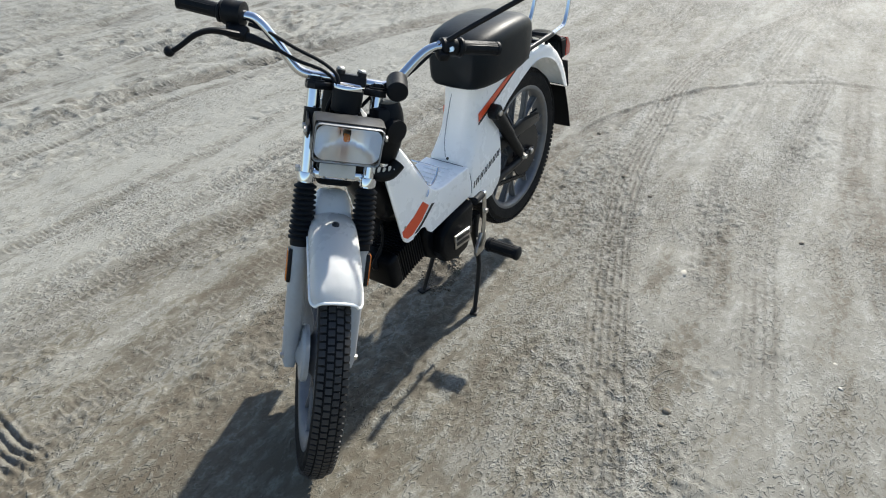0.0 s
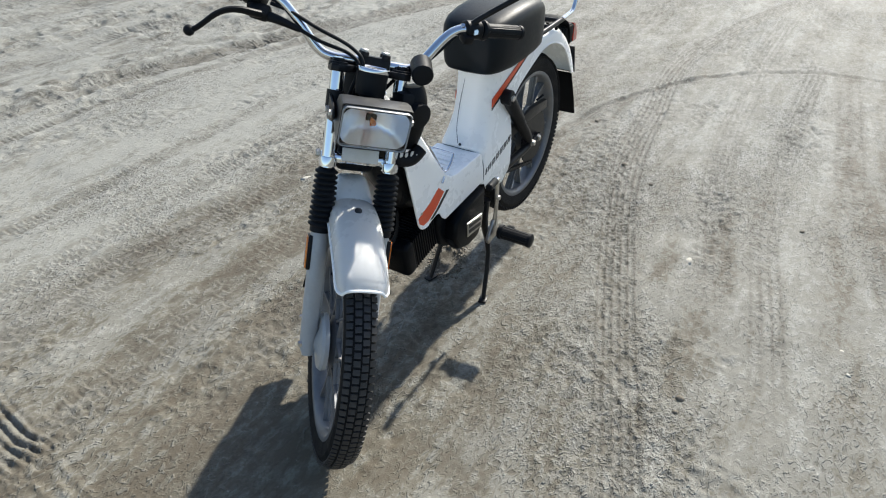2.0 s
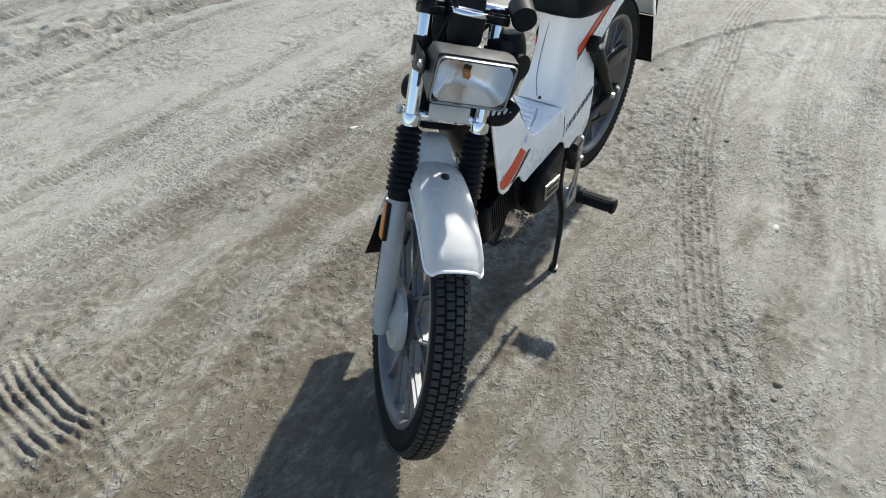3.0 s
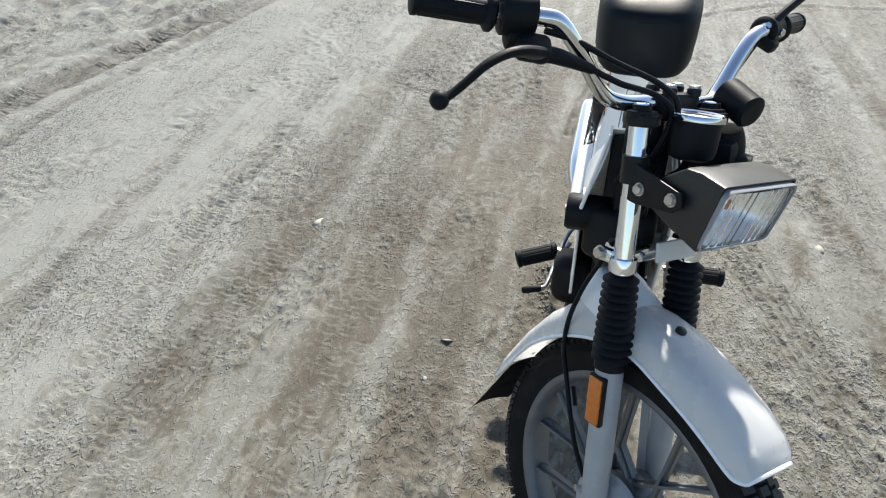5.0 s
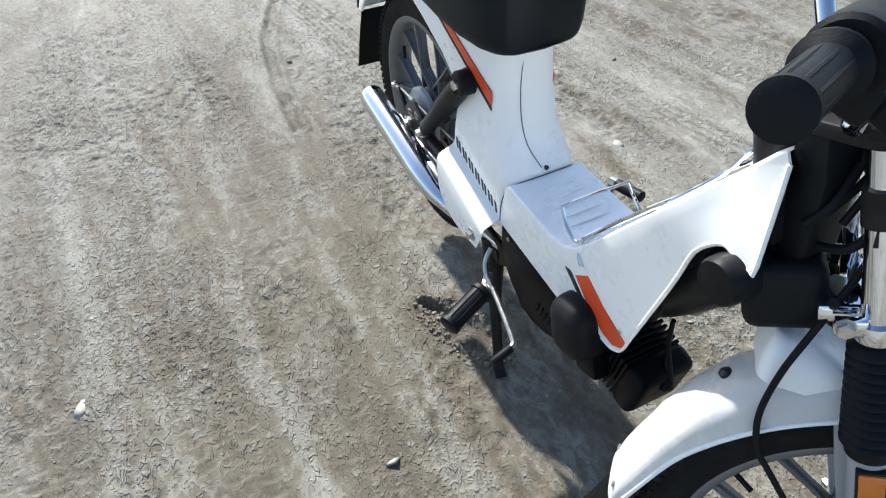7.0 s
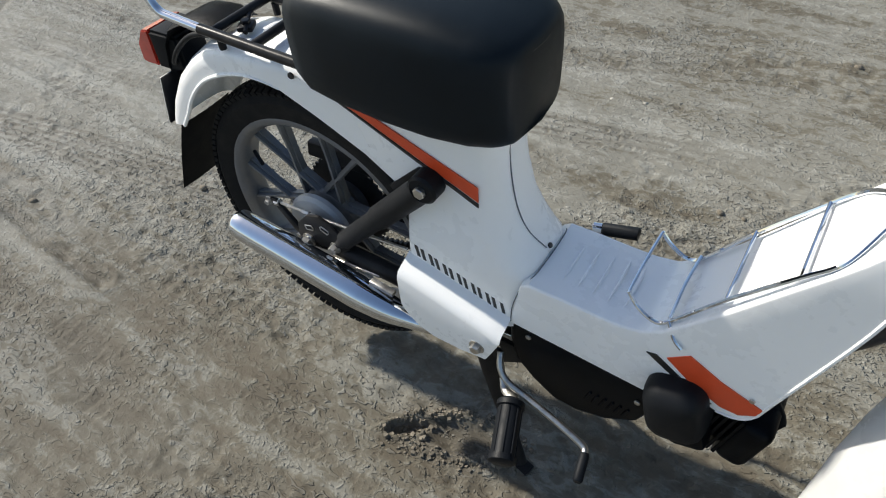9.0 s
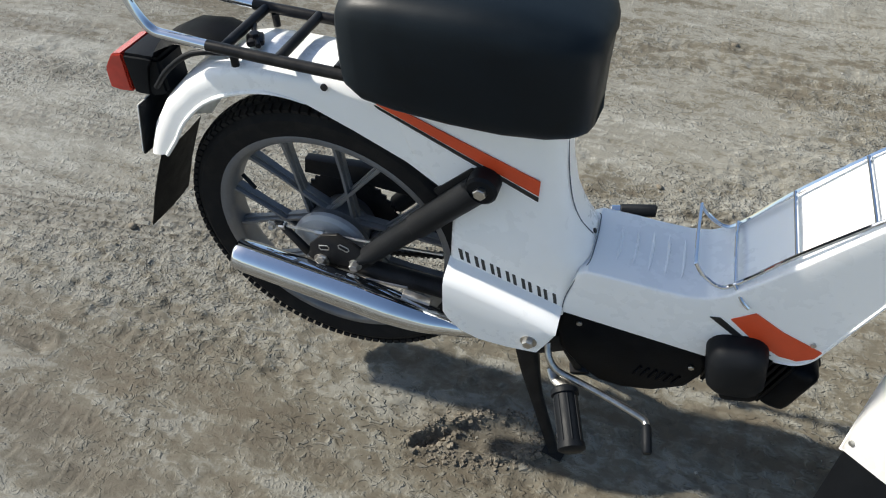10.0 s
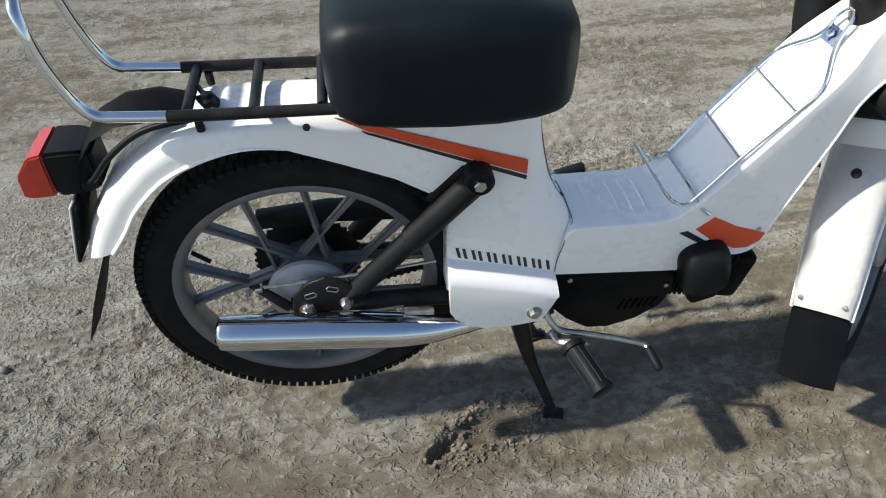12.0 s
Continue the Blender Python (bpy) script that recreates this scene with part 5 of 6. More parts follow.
steered("upper_yoke", bm, M_BLACK, moped, "black upper fork yoke")
bm = B()
block(bm, (0.055, 0.120, 0.022), Matrix.Translation((0.985, 0, 0.712)) @ Matrix.Rotation(radians(-19.3), 4, "Y"), 0.006)
yoke = steered("lower_yoke", bm, M_CHROME, moped, "chromed lower fork yoke")
for s in (-1, 1):
    bm = B()
    lathe(bm, [(0.0155, -0.010), (0.0195, -0.010), (0.0205, 0), (0.0195, 0.010), (0.0155, 0.010)], on_fork(0.713, s * FY), AX, 28)
    block(bm, (0.030, 0.012, 0.020), Matrix.Translation(on_fork(0.713, s * (FY + 0.010), -0.026)) @ Matrix.Rotation(radians(-19), 4, "Y"), 0.003)
    steered("yoke_clamp", bm, M_CHROME, yoke)
    bm = bolt(B(), on_fork(0.713, s * (FY + 0.016), -0.032), (0, s, 0), 0.009, 0.009, 0.011)
    steered("clamp_bolt", bm, M_STEEL, yoke)
bm = B()
lathe(bm, [(0.0, 0.040), (0.016, 0.040), (0.018, 0.036), (0.018, 0.024)], (0.884, 0, 0.876), AX, 6)
lathe(bm, [(0.021, 0.024), (0.0225, 0.022), (0.0225, 0.014), (0.020, 0.012), (0.0225, 0.010), (0.0225, 0.002), (0.018, 0)], (0.884, 0, 0.876), AX, 28)
steered("head_nut", bm, M_CHROME, moped, "chromed steering head nut")
bm = block(B(), (0.006, 0.082, 0.030), Matrix.Translation((1.037, -0.006, 0.749)) @ Matrix.Rotation(radians(-25), 4, "Y"), 0.002)
steered("name_badge", bm, M_PLATE, yoke, "blank pale grey badge")
bm = block(B(), (0.085, 0.092, 0.085), Matrix.Translation((0.930, 0, 0.700)) @ Matrix.Rotation(radians(-19.3), 4, "Y"), 0.016, 3)
steered("steering_cover", bm, M_PLASTIC, yoke, "black cover under the steering head")
bm = B()
for y in (-0.03, 0.02):
    tube(bm, [(1.033, y, 0.745), (1.010, y, 0.715)], 0.004, 8)
steered("badge_stay", bm, M_STEEL, yoke)

# ---- headlamp ----
LAMP = [(1.000, 0.846), (1.010, 0.862), (1.036, 0.890), (1.060, 0.897), (1.096, 0.899), (1.100, 0.803), (1.050, 0.806), (1.008, 0.812)]
bm = B()
rings = []
for y, g in ((-0.0745, 0.90), (-0.0730, 0.96), (-0.068, 1.0), (0, 1.010), (0.068, 1.0), (0.0730, 0.96), (0.0745, 0.90)):
    rings.append([(1.055 + (x - 1.055) * (g if x < 1.09 else 1), y, 0.858 + (z - 0.858) * g) for x, z in LAMP])
loft(bm, rings)
bm.faces.ensure_lookup_table()
front = [f for f in bm.faces if all(v.co.x > 1.094 for v in f.verts)]
bmesh.ops.delete(bm, geom=front, context="FACES_ONLY")
bmesh.ops.solidify(bm, geom=bm.faces[:], thickness=0.003)
lampb = steered("headlamp", bm, M_LAMP, moped, "rectangular headlamp in a dark grey housing", sharp=28)
HL = Matrix.Translation((1.099, 0, 0.850))


def rect(w, h, x, r, n=5):
    """A ring with round corners across the lamp's axis."""
    out = []
    for cy, cz, start in ((w - r, h - r, 0), (-w + r, h - r, 90), (-w + r, -h + r, 180), (w - r, -h + r, 270)):
        for k in range(n + 1):
            a = radians(start + 90 * k / n)
            out.append((x, cy + r * math.cos(a), cz + r * math.sin(a)))
    return out


bm = B()                                     # bezel
vr = [[bm.verts.new(HL @ Vector(p)) for p in rect(w, h, x, r)] for w, h, x, r in ((0.0722, 0.0448, -0.010, 0.012), (0.0732, 0.0456, 0.002, 0.012), (0.0722, 0.0446, 0.005, 0.011), (0.0705, 0.0425, 0.004, 0.009), (0.0700, 0.0420, -0.006, 0.009))]
skin(bm, vr, caps=False)
steered("bezel", bm, M_BEZEL, lampb, "grey lamp rim")
bm = B()                                     # reflector bowl
vr = []
for w, h, x in ((0.0695, 0.0415, -0.003), (0.060, 0.037, -0.022), (0.046, 0.031, -0.040), (0.026, 0.020, -0.052), (0.010, 0.009, -0.056)):
    vr.append([bm.verts.new(HL @ Vector(p)) for p in rect(w, h, x, min(w, h) * 0.55)])
skin(bm, vr, caps=False)
steered("lamp_reflector", bm, M_REFLECT, lampb, "bright lamp reflector")
bm = lathe(B(), [(0.005, 0), (0.0075, 0.008), (0.0075, 0.018), (0.0, 0.025)], HL @ Vector((-0.054, 0, -0.004)), (1, 0, 0), 16)
steered("bulb", bm, M_AMBER, lampb, "amber bulb")
bm = B()                                     # lens with moulded flutes
n, k = 41, 13
front_grid, back_grid = [], []
for i in range(n):
    y = -0.0697 + 0.1394 * i / (n - 1)
    front_grid.append([bm.verts.new(HL @ Vector((0.0020 + 0.0035 * (1 - (y / 0.0697) ** 2), y, -0.0417 + 0.0834 * j / (k - 1)))) for j in range(k)])
    back_grid.append([bm.verts.new(HL @ Vector((-0.0015 + 0.0035 * (1 - (y / 0.0697) ** 2) + (0.0009 if i % 4 < 2 else 0) * (1 if abs(y) > 0.012 else 0.3), y, -0.0417 + 0.0834 * j / (k - 1)))) for j in range(k)])
for g in (front_grid, back_grid):
    for i in range(n - 1):
        for j in range(k - 1):
            bm.faces.new((g[i][j], g[i + 1][j], g[i + 1][j + 1], g[i][j + 1]))
for i in range(n - 1):
    for j in (0, k - 1):
        bm.faces.new((front_grid[i][j], front_grid[i + 1][j], back_grid[i + 1][j], back_grid[i][j]))
for j in range(k - 1):
    for i in (0, n - 1):
        bm.faces.new((front_grid[i][j], front_grid[i][j + 1], back_grid[i][j + 1], back_grid[i][j]))
lens = steered("lens", bm, M_GLASS, lampb, "clear fluted glass", sharp=60)
lens.visible_shadow = False
for s in (-1, 1):
    bm = slab(B(), [(0.952, 0.858), (0.980, 0.857), (1.052, 0.862), (1.062, 0.847), (1.052, 0.832), (0.995, 0.808), (0.966, 0.803)], s * 0.080, s * 0.085, 0.0015)
    br = steered("lamp_bracket", bm, M_BLACK, lampb, "black lamp bracket")
    bm = B()
    bolt(bm, (0.992, s * 0.085, 0.830), (0, s, 0), 0.0072, 0.007, 0.0092)
    steered("bracket_bolt", bm, M_STEEL, lampb)
    bm = bolt(B(), (1.044, s * 0.085, 0.847), (0, s, 0), 0.0072, 0.007, 0.0092)
    steered("bracket_bolt", bm, M_STEEL, lampb)

# ---- front mudguard ----
FEND = [((0.836, 0.312), (0.848, 0.300)), ((0.842, 0.352), (0.864, 0.345)), ((0.868, 0.442), (0.893, 0.424)), ((0.896, 0.510), (0.922, 0.472)), ((0.925, 0.556), (0.953, 0.510)), ((0.965, 0.596), (0.985, 0.540)), ((1.020, 0.628), (1.022, 0.566)),
        ((1.060, 0.641), (1.060, 0.586)), ((1.103, 0.646), (1.100, 0.594)), ((1.150, 0.646), (1.150, 0.593)), ((1.200, 0.642), (1.200, 0.590)), ((1.248, 0.634), (1.245, 0.584)), ((1.285, 0.620), (1.280, 0.577)), ((1.302, 0.608), (1.297, 0.575)), ((1.313, 0.594), (1.309, 0.578))]
bm = B()
vr = []
for i, ((xt, zt), (xb, zb)) in enumerate(FEND):
    t, b = Vector((xt, 0, zt)), Vector((xb, 0, zb))
    w = float(np.interp(i, [0, 4, 9, 12, 13, 14], [0.050, 0.056, 0.058, 0.056, 0.053, 0.045]))
    half = []
    for y, f in ((1.0, 1.0), (0.99, 0.72), (0.93, 0.42), (0.80, 0.20), (0.52, 0.05), (0, 0)):
        q = t.lerp(b, f)
        half.append((q.x, -w * y, q.z))
    vr.append([bm.verts.new(p) for p in half + [(x, -y, z) for x, y, z in half[-2::-1]]])
for a, b in zip(vr, vr[1:]):
    for j in range(len(a) - 1):
        bm.faces.new((a[j], a[j + 1], b[j + 1], b[j]))
bmesh.ops.solidify(bm, geom=bm.faces[:], thickness=0.003)
guard = steered("front_mudguard", bm, M_WHITE, moped, "white plastic front mudguard", sharp=50)
bm = B()
for s in (-1, 1):
    tube(bm, [(xb, s * float(np.interp(i, [0, 4, 9, 12, 13, 14], [0.050, 0.056, 0.058, 0.056, 0.053, 0.045])), zb) for i, (_, (xb, zb)) in enumerate(FEND)], 0.0034, 8, smooth=3)
tube(bm, [(1.309, -0.045, 0.578), (1.3125, -0.034, 0.590), (1.314, 0, 0.594), (1.3125, 0.034, 0.590), (1.309, 0.045, 0.578)], 0.0034, 8, smooth=3)
steered("mudguard_bead", bm, M_WHITE, guard)
for s in (-1, 1):
    bm = lathe(B(), [(0.0045, -0.002), (0.0045, 0.002), (0.0, 0.003)], (0.8405, s * 0.036, 0.330), (-0.97, 0, 0.2), 12)
    steered("mudguard_screw", bm, M_STEEL, guard)
bm = B()                                     # raised saddle between the fork legs
loft(bm, [oval(x0, x1, w, z, r, r, 6) for z, x0, x1, w, r in ((0.590, 0.940, 1.095, 0.050, 0.018), (0.615, 0.938, 1.070, 0.048, 0.020), (0.630, 0.940, 1.030, 0.044, 0.020), (0.643, 0.943, 0.998, 0.036, 0.016), (0.648, 0.947, 0.980, 0.028, 0.012))])
steered("mudguard_saddle", bm, M_WHITE, guard, sharp=60)
for x, z, tilt in ((1.103, 0.646, 3), (0.920, 0.549, -45)):
    bm = B()
    a = radians(tilt)
    lathe(bm, [(0.0085, -0.002), (0.0085, 0.003), (0.005, 0.006), (0.0, 0.0065)], (x, 0, z), (math.sin(a), 0, math.cos(a)), 16)
    steered("mudguard_bolt", bm, M_INK, guard, "dark bolt head")
for s in (-1, 1):
    bm = slab(B(), [(1.020, 0.600), (1.045, 0.600), (1.080, 0.500), (1.160, 0.325), (1.145, 0.320), (1.062, 0.500)], s * 0.046, s * 0.050)
    steered("mudguard_stay", bm, M_GREY, guard, "flat grey stay")
bm = B()
vr = []
for x, z in ((0.860, 0.345), (0.848, 0.300), (0.835, 0.255), (0.820, 0.205), (0.806, 0.162)):
    vr.append([bm.verts.new((x + 0.008 * k * k, 0.050 * k, z)) for k in np.linspace(-1, 1, 7)])
for a, b in zip(vr, vr[1:]):
    for j in range(6):
        bm.faces.new((a[j], a[j + 1], b[j + 1], b[j]))
bmesh.ops.solidify(bm, geom=bm.faces[:], thickness=0.003)
steered("front_mud_flap", bm, M_GRIP, moped, "black rubber front mud flap")
bm = B()                                     # front brake arm
block(bm, (0.016, 0.010, 0.085), Matrix.Translation((1.160, -0.068, 0.340)) @ Matrix.Rotation(radians(-12), 4, "Y"), 0.003)
steered("front_brake_arm", bm, M_GREY, moped, "grey brake arm")

# ---- handlebar and controls ----
bm = tube(B(), [(0.810, -0.380, 0.9905), (0.836, -0.300, 0.994), (0.862, -0.240, 1.003), (0.872, -0.212, 1.000), (0.884, -0.170, 0.965), (0.897, -0.125, 0.922), (0.905, -0.090, 0.912), (0.906, -0.04, 0.914), (0.906, 0.04, 0.914), (0.900, 0.085, 0.914), (0.888, 0.110, 0.930),
                (0.864, 0.150, 0.980), (0.852, 0.178, 1.003), (0.842, 0.215, 1.010), (0.787, 0.350, 1.008)], 0.0112, 18, smooth=5)
bars = steered("handlebar", bm, M_CHROME, moped, "chromed raised handlebar", BAR)
for s, a, b in ((-1, (0.835, -0.292, 0.9935), (0.808, -0.3875, 0.9905)), (1, (0.832, 0.243, 1.010), (0.786, 0.352, 1.008))):
    a, b = Vector(a), Vector(b)
    bm = tube(B(), [a.lerp(b, -0.04), a, a.lerp(b, 0.05), a.lerp(b, 0.10), a.lerp(b, 0.5), a.lerp(b, 0.93), a.lerp(b, 0.94), a.lerp(b, 1.0), a.lerp(b, 1.02)], [0.019, 0.0235, 0.0235, 0.0165, 0.0155, 0.0155, 0.0172, 0.0172, 0.012], 24)
    grip = steered("grip", bm, M_GRIP, bars, "black rubber grip", BAR)
    for k in range(10):
        an = 2 * math.pi * k / 10
        d = (b - a).normalized()
        n1 = d.orthogonal().normalized()
        off = (n1 * math.cos(an) + d.cross(n1) * math.sin(an)) * 0.0148
        bm = tube(B(), [a.lerp(b, 0.14) + off, a.lerp(b, 0.92) + off], 0.0018, 6)
        steered("rib", bm, M_GRIP, grip, "", BAR)
bm = B()                                     # throttle housing
d0, d1 = Vector((0.842, -0.286, 0.998)), Vector((0.858, -0.243, 1.004))
tube(bm, [d0, d0.lerp(d1, 0.06), d0.lerp(d1, 0.45), d0.lerp(d1, 0.5), d0.lerp(d1, 0.95), d1], [0.024, 0.0275, 0.0275, 0.0265, 0.0265, 0.020], 28)
block(bm, (0.030, 0.034, 0.030), BAR.inverted() @ BAR @ pose(0.862, -0.262, 0.975, 0, 15, -15), 0.008)
steered("throttle_housing", bm, M_PLASTIC, bars, "black throttle housing", BAR)
bm = B()
block(bm, (0.034, 0.046, 0.026), pose(0.884, -0.252, 0.972, 0, 25, -18), 0.009)
lever_mount = steered("lever_mount", bm, M_PLASTIC, bars, "black lever mount", BAR)
bm = tube(B(), [(0.890, -0.235, 0.968), (0.904, -0.262, 0.974), (0.914, -0.288, 0.979), (0.918, -0.312, 0.976), (0.920, -0.336, 0.963), (0.9215, -0.356, 0.943), (0.922, -0.370, 0.929), (0.922, -0.382, 0.920)], [0.011, 0.011, 0.0095, 0.0085, 0.008, 0.0075, 0.0075, 0.0085], 12, smooth=4, flat=0.7)
steered("brake_lever", bm, M_PLASTIC, bars, "black brake lever with a ball end", BAR)
bm = B()
bmesh.ops.create_uvsphere(bm, u_segments=18, v_segments=12, radius=0.0115, matrix=Matrix.Translation((0.922, -0.386, 0.919)))
steered("lever_ball", bm, M_PLASTIC, bars, "", BAR)
bm = tube(B(), [(0.890, -0.238, 0.968), (0.896, -0.215, 0.967), (0.905, -0.165, 0.957)], [0.011, 0.010, 0.006], 12, smooth=3)
steered("cable_boot", bm, M_GRIP, bars, "black rubber cable boot", BAR)
for i, pts in enumerate(([(0.905, -0.165, 0.957), (0.918, -0.12, 0.945), (0.928, -0.06, 0.935), (0.945, -0.035, 0.915), (0.955, -0.045, 0.86), (0.945, -0.05, 0.80)],
                         [(0.872, -0.232, 0.990), (0.885, -0.19, 0.985), (0.905, -0.13, 0.968), (0.925, -0.06, 0.950), (0.945, -0.028, 0.925), (0.952, -0.035, 0.86), (0.930, -0.04, 0.80)])):
    bm = tube(B(), pts, 0.0042, 10, smooth=6)
    steered("control_cable", bm, M_GRIP, bars, "black control cable", BAR)
bm = B()                                     # left-hand switch and mirror clamp
d0, d1 = Vector((0.846, 0.197, 1.008)), Vector((0.832, 0.238, 1.010))
tube(bm, [d0, d0.lerp(d1, 0.08), d0.lerp(d1, 0.9), d1], [0.018, 0.0215, 0.0215, 0.018], 20)
block(bm, (0.030, 0.028, 0.020), pose(0.858, 0.205, 0.994, 0, 10, 20), 0.006)
steered("left_switch", bm, M_PLASTIC, bars, "black switch block", BAR)
bm = B()
bolt(bm, (0.850, 0.192, 1.014), (0.5, -0.2, 0.6), 0.006, 0.010, 0.008)
bolt(bm, (0.858, 0.222, 1.012), (0.9, 0, 0.3), 0.006, 0.006, 0.007)
steered("clamp_screw", bm, M_CHROME, bars, "", BAR)
bm = tube(B(), [(0.848, 0.205, 1.018), (0.842, 0.235, 1.045), (0.828, 0.330, 1.120), (0.815, 0.420, 1.190)], [0.007, 0.0065, 0.0065, 0.0065], 12, smooth=5)
steered("mirror_stem", bm, M_BLACK, bars, "black mirror stem", BAR)
bm = tube(B(), [(0.858, 0.18, 0.995), (0.885, 0.12, 0.930), (0.905, 0.07, 0.905), (0.925, 0.03, 0.86)], 0.0042, 10, smooth=5)
steered("control_cable", bm, M_GRIP, bars, "black control cable", BAR)
bm = B()                                     # bar clamp
block(bm, (0.046, 0.072, 0.040), pose(0.906, 0, 0.909, 0, -20, 0), 0.007)
clampb = steered("bar_clamp", bm, M_BLACK, bars, "black handlebar clamp", BAR)
for x, y in ((0.892, -0.024), (0.922, -0.024), (0.892, 0.024), (0.922, 0.024)):
    at = Vector((x - 0.006, y, 0.929 + (x - 0.906) * 0.35))
    bm = lathe(B(), [(0.0098, -0.004), (0.0098, 0.005), (0.0085, 0.0065)], at, (-0.34, 0, 0.94), 18)
    steered("clamp_stud", bm, M_BLACK, clampb, "", BAR)
    bm = bolt(B(), at + Vector((-0.34, 0, 0.94)) * 0.0055, (-0.34, 0, 0.94), 0.0078, 0.0055)
    steered("clamp_screw", bm, M_STEEL, clampb, "", BAR)
bm = tube(B(), [(0.887, 0.112, 0.9175), (0.8845, 0.1175, 0.926)], 0.0135, 14)
steered("cable_tie", bm, M_GRIP, bars, "", BAR)

# speedometer, lamp-side cylinder, lock, cables
SP = Vector((0.963, -0.006, 0.925))
up = Vector((-0.30, 0, 0.954))
bm = lathe(B(), [(0.024, -0.060), (0.0310, -0.056), (0.0335, -0.046), (0.034, -0.010), (0.034, -0.004)], SP, up, 36)
speedo = steered("speedometer", bm, M_PLASTIC, moped, "black speedometer cup with a chromed rim", BAR)
bm = lathe(B(), [(0.0335, -0.008), (0.0366, -0.006), (0.0372, -0.002), (0.0360, 0.002), (0.0335, 0.003), (0.0310, 0.001), (0.0312, -0.003)], SP, up, 44, closed=True)
steered("chrome_rim", bm, M_CHROME, speedo, "chromed rim", BAR)
bm = lathe(B(), [(0.0325, -0.004), (0.0325, -0.002), (0.0, -0.002)], SP, up, 36)
steered("dial", bm, M_PLATE, speedo, "pale dial", BAR)
bm = lathe(B(), [(0.0245, -0.0025), (0.0245, -0.0008), (0.0195, -0.0008), (0.0195, -0.0025)], SP, up, 36, closed=True)
steered("dial_ring", bm, M_INK, speedo, "dark ring on the dial", BAR)
bm = tube(B(), [SP + up * -0.058, SP + up * -0.084 + Vector((-0.010, 0, 0)), SP + up * -0.110 + Vector((-0.035, 0, 0))], 0.006, 10, smooth=4)
steered("drive_cable", bm, M_GRIP, speedo, "black speedometer cable", BAR)
CYL = [(0.903, 0.105, 0.932), (0.907, 0.105, 0.932), (0.959, 0.103, 0.928), (0.963, 0.103, 0.928)]
bm = tube(B(), CYL, [0.020, 0.0245, 0.0245, 0.020], 26)
steered("ignition_switch", bm, M_PLASTIC, moped, "black cylindrical switch housing", BAR)
bm = tube(B(), [(0.945, 0.092, 0.895), (0.950, 0.098, 0.870), (0.955, 0.102, 0.830), (0.950, 0.105, 0.785), (0.945, 0.108, 0.750)], [0.022, 0.030, 0.036, 0.032, 0.024], 18, smooth=4)
block(bm, (0.05, 0.05, 0.07), pose(0.965, 0.082, 0.850, 0, -20, 25), 0.01)
lock = steered("horn_unit", bm, M_PLASTIC, moped, "black horn and relay cluster", BAR)
bm = B()
lathe(bm, [(0.020, -0.012), (0.028, -0.010), (0.028, 0.010), (0.020, 0.012)], (0.985, 0.110, 0.845), (0.8, 0.5, 0.1), 20)
steered("horn_cap", bm, M_PLASTIC, lock, "", BAR)
bm = tube(B(), [(0.985, 0.075, 0.742), (0.990, 0.095, 0.730), (0.985, 0.120, 0.735), (0.970, 0.138, 0.755)], 0.0175, 16, smooth=4)
steered("cable_lock", bm, M_PLASTIC, moped, "black coiled lock with pale bars", BAR)
for i in range(5):
    k = i / 4
    bm = block(B(), (0.004, 0.007, 0.026), pose(1.004 - 0.012 * k, 0.078 + 0.050 * k, 0.742 + 0.006 * math.sin(i * 3), 0, 0, 20 + 30 * k), 0.001)
    steered("lock_bar", bm, M_PLATE, moped.children[-1], "", BAR)
for pts in ([(0.94, -0.03, 0.86), (0.930, -0.045, 0.82), (0.915, -0.04, 0.79)], [(0.93, 0.03, 0.86), (0.94, 0.06, 0.80), (0.92, 0.05, 0.74)], [(0.96, -0.02, 0.85), (0.975, -0.045, 0.82), (0.96, -0.05, 0.78), (0.93, -0.02, 0.76)]):
    bm = tube(B(), pts, 0.0050, 10, smooth=5)
    steered("wiring", bm, M_GRIP, moped, "black wiring")
bm = tube(B(), [(0.950, -0.012, 0.890), (0.966, -0.006, 0.912), (0.984, 0.006, 0.916), (0.992, 0.018, 0.900), (0.985, 0.030, 0.880)], 0.0055, 10, smooth=5)
steered("wire_sleeve", bm, M_WHITE, moped, "white wire sleeve")
CABLE = [(0.985, -0.045, 0.800), (0.978, -0.050, 0.742), (0.966, -0.058, 0.683), (0.956, -0.060, 0.615), (0.957, -0.060, 0.550), (0.973, -0.062, 0.502), (1.000, -0.064, 0.470), (1.080, -0.072, 0.387), (1.155, -0.078, 0.345)]
bm = tube(B(), CABLE, 0.0040, 10, smooth=6)
steered("brake_cable", bm, M_GRIP, moped, "black front brake cable")
bm = bolt(B(), (0.972, -0.054, 0.715), (-0.3, -0.6, 0.6), 0.006, 0.012)
steered("cable_adjuster", bm, M_BLACK, moped)

# ---- loose ground things ----
def pebble(bm, at, size, rng, flat=0.6):
    made = bmesh.ops.create_icosphere(bm, subdivisions=1, radius=1, matrix=Matrix.Identity(4))["verts"]
    m = Matrix.Translation(at) @ Euler((rng.uniform(-0.4, 0.4), rng.uniform(-0.4, 0.4), rng.uniform(0, 6.3))).to_matrix().to_4x4() @ Matrix.Diagonal((size, size * rng.uniform(0.6, 0.95), size * flat, 1))
    for v in made:
        v.co = m @ (v.co * rng.uniform(0.78, 1.15))


def lie(x, y):
    return float(ground_height(np.array([x]), np.array([y]))[0])


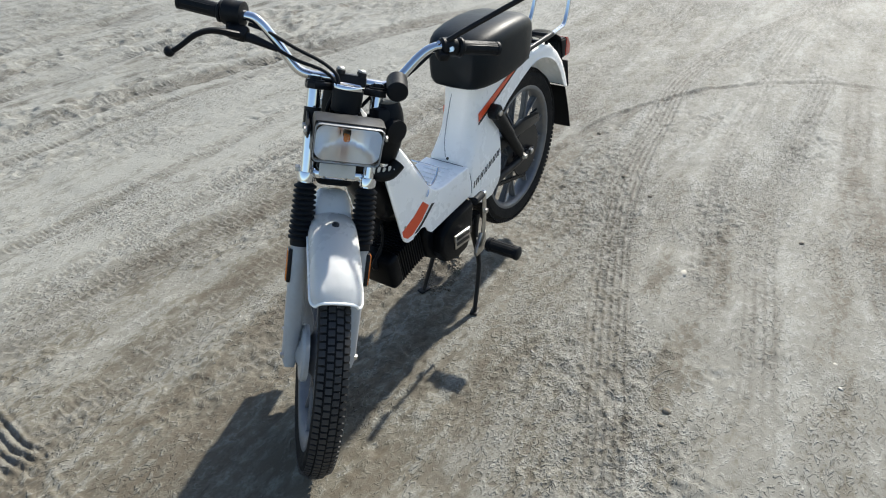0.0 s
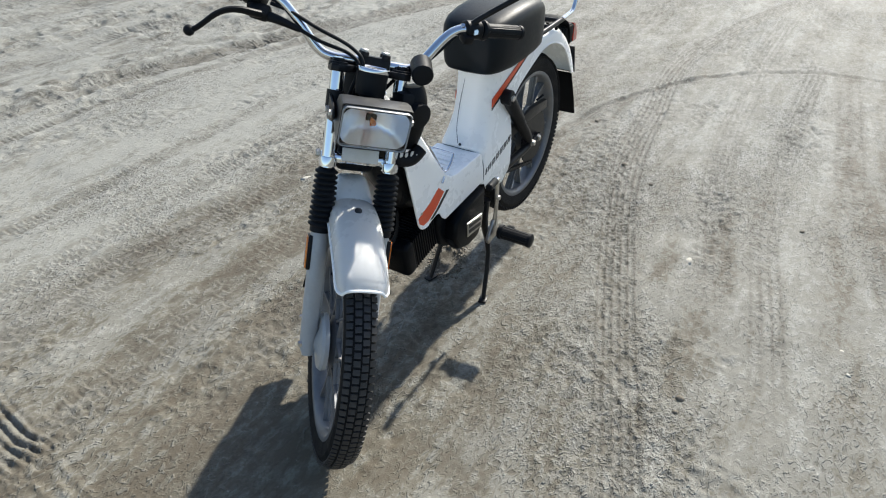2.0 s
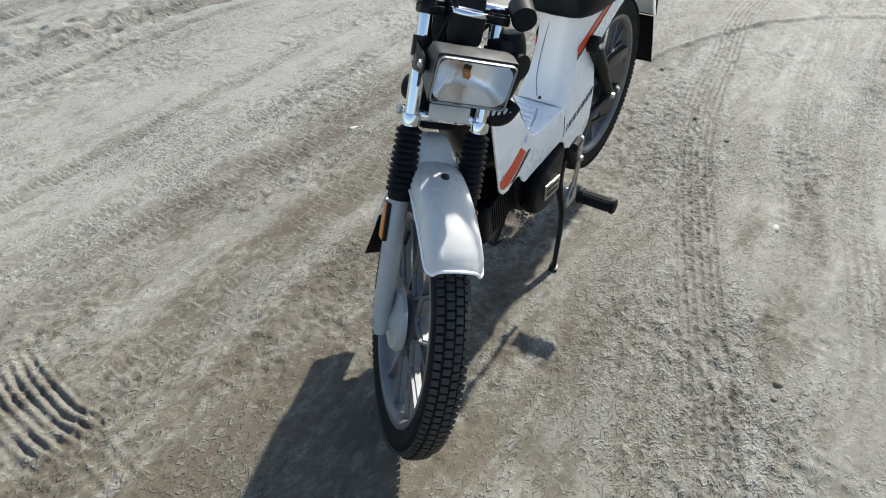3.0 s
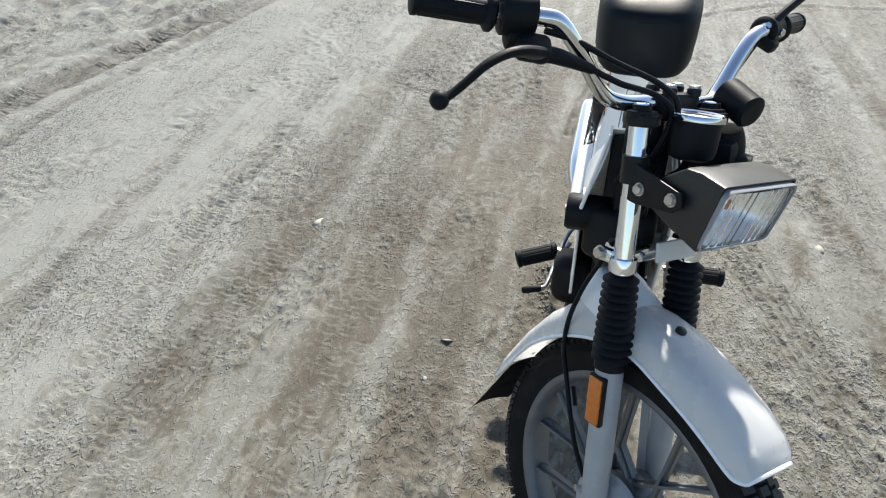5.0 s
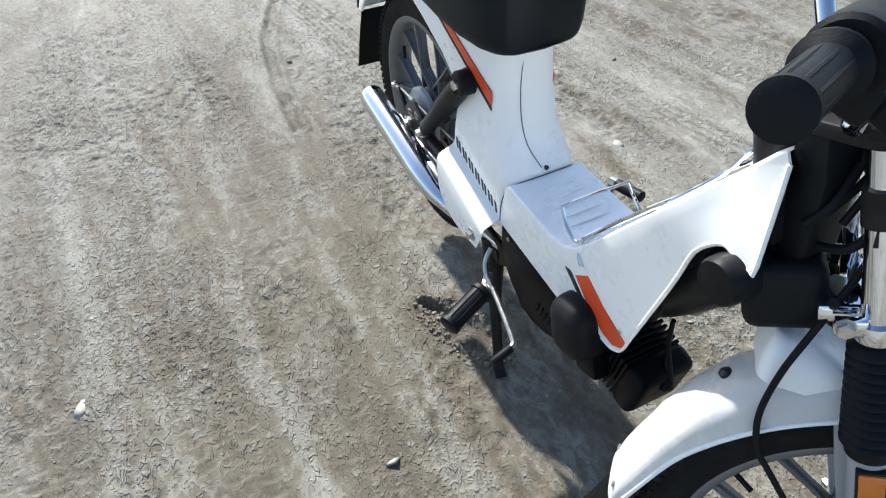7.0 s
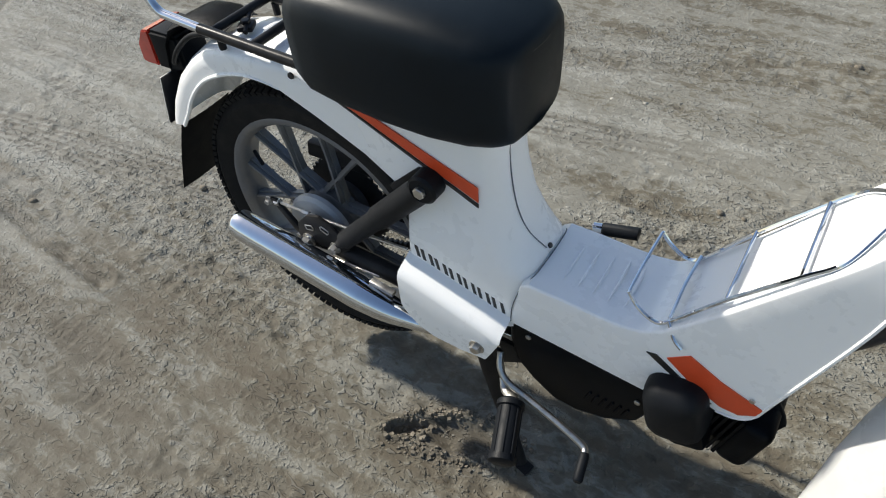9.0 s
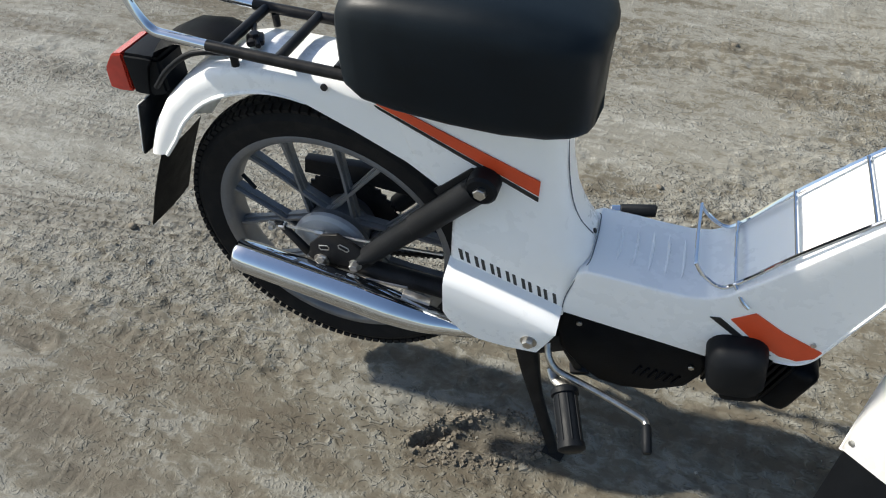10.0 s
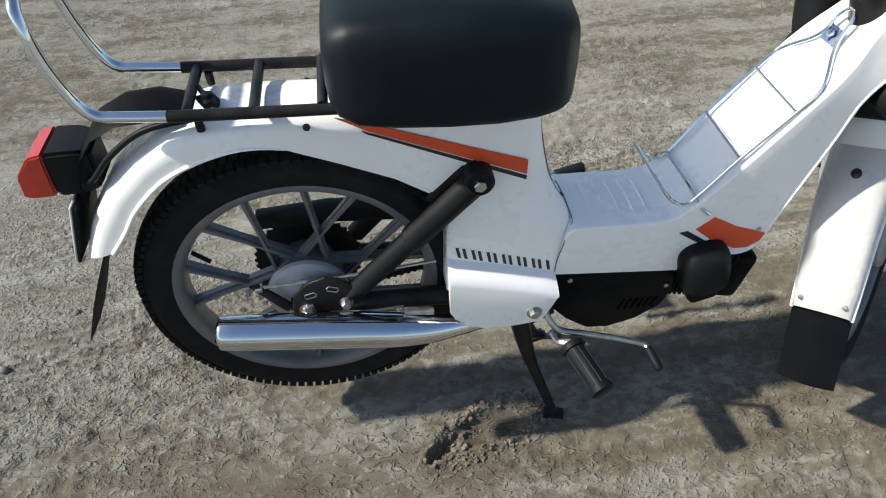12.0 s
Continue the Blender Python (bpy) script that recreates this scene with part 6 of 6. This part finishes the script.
rng = random.Random(11)
for x, y, size, mat, label in ((0.115, -0.96, 0.032, M_PEBBLE, "pale flat stone lying on the sand"), (0.55, -0.395, 0.022, M_PEBBLE, "pale flat stone lying on the sand"), (0.70, -0.415, 0.012, M_PEBBLE, "pale flat stone lying on the sand"),
                               (-0.10, 0.655, 0.028, M_PEBBLE, "pale flat stone lying on the sand"), (0.55, 0.38, 0.018, M_PEBBLE, "pale flat stone lying on the sand"), (0.58, 0.81, 0.015, M_DAMP, "dark clod lying on the sand"),
                               (-0.63, 0.36, 0.014, M_DAMP, "dark clod lying on the sand"), (0.64, 0.81, 0.010, M_DAMP, "dark clod lying on the sand"), (0.76, 1.71, 0.020, M_DAMP, "dark clod lying on the sand"), (0.12, 1.18, 0.010, M_PEBBLE, "pale flat stone lying on the sand"),
                               (0.22, 1.21, 0.012, M_PEBBLE, "pale flat stone lying on the sand"), (-0.56, 0.98, 0.012, M_DAMP, "dark clod lying on the sand"), (-1.17, -0.09, 0.016, M_DAMP, "dark clod lying on the sand"), (-0.75, 0.20, 0.016, M_DAMP, "dark clod lying on the sand")):
    bm = B()
    pebble(bm, (0, 0, 0), size, rng, 0.06 if mat is M_PEBBLE else 0.6)
    for f in bm.faces:
        f.smooth = True
    me = bpy.data.meshes.new("stone")
    bm.to_mesh(me)
    bm.free()
    me.materials.append(mat)
    ob = new("stone", me)
    ob.location = (x, y, lie(x, y) + (0.0 if mat is M_PEBBLE else size * 0.04))
    tagged(ob, label, "stone", "stones on the sand")


def scatter(name, places, mat, label, flat=0.6):
    """Many small clods in one mesh: a rough eight-cornered lump for each place of (x, y, size)."""
    pr = np.random.default_rng(3)
    base = np.array([(-1, -1, -1), (1, -1, -1), (1, 1, -1), (-1, 1, -1), (-0.7, -0.7, 1), (0.7, -0.7, 1), (0.7, 0.7, 1), (-0.7, 0.7, 1)], float)
    quads = np.array([(0, 3, 2, 1), (4, 5, 6, 7), (0, 1, 5, 4), (1, 2, 6, 5), (2, 3, 7, 6), (3, 0, 4, 7)])
    n = len(places)
    size = places[:, 2][:, None, None]
    co = base[None] * pr.uniform(0.55, 1.1, (n, 8, 3)) * size * np.array([1, 0.85, flat])
    a = pr.uniform(0, 2 * np.pi, n)
    c, s = np.cos(a)[:, None], np.sin(a)[:, None]
    x, y = co[..., 0] * c - co[..., 1] * s, co[..., 0] * s + co[..., 1] * c
    z = co[..., 2] + pr.uniform(-0.3, 0.3, (n, 1)) * x
    h = ground_height(places[:, 0], places[:, 1])[:, None]
    co = np.stack([x + places[:, :1], y + places[:, 1:2], z + h + places[:, 2:3] * 0.02], -1).reshape(-1, 3)
    faces = (quads[None] + 8 * np.arange(n)[:, None, None]).reshape(-1, 4)
    me = bpy.data.meshes.new(name)
    me.from_pydata(co.tolist(), [], faces.tolist())
    me.materials.append(mat)
    a = me.attributes.new("crusted", "FLOAT", "POINT")
    a.data.foreach_set("value", np.repeat(crusted(places[:, 0], places[:, 1]) + 0.02, 8).astype(np.float32))
    return tagged(new(name, me), label, "gravel", kind="stuff")


pr = np.random.default_rng(8)
n = 165000
xy = np.stack([pr.uniform(-2.6, 2.0, n), pr.uniform(-2.1, 1.7, n)], 1)
xy = xy[loosened(xy[:, 0], xy[:, 1]) ** 2.0 * 0.6 + 0.006 > pr.uniform(0, 1.1, n)]
size = 0.0013 + 0.0036 * pr.random(len(xy)) ** 4
scatter("gravel", np.column_stack([xy, size]), M_STONE, "small pale grit and crumbs of dry silt", 0.42)
n = 420
ang, rad = pr.uniform(0, 2 * np.pi, n), pr.normal(1.25, 0.22, n)
u, v = 0.095 * rad * np.cos(ang), 0.042 * rad * np.sin(ang)
places = np.column_stack([0.325 + u * 0.93 - v * 0.37, -0.105 + u * 0.37 + v * 0.93, 0.002 + 0.0055 * pr.random(n) ** 2])
scatter("dug_clods", places, M_DAMP, "dark crumbs of dug earth round the hollow", 0.8)
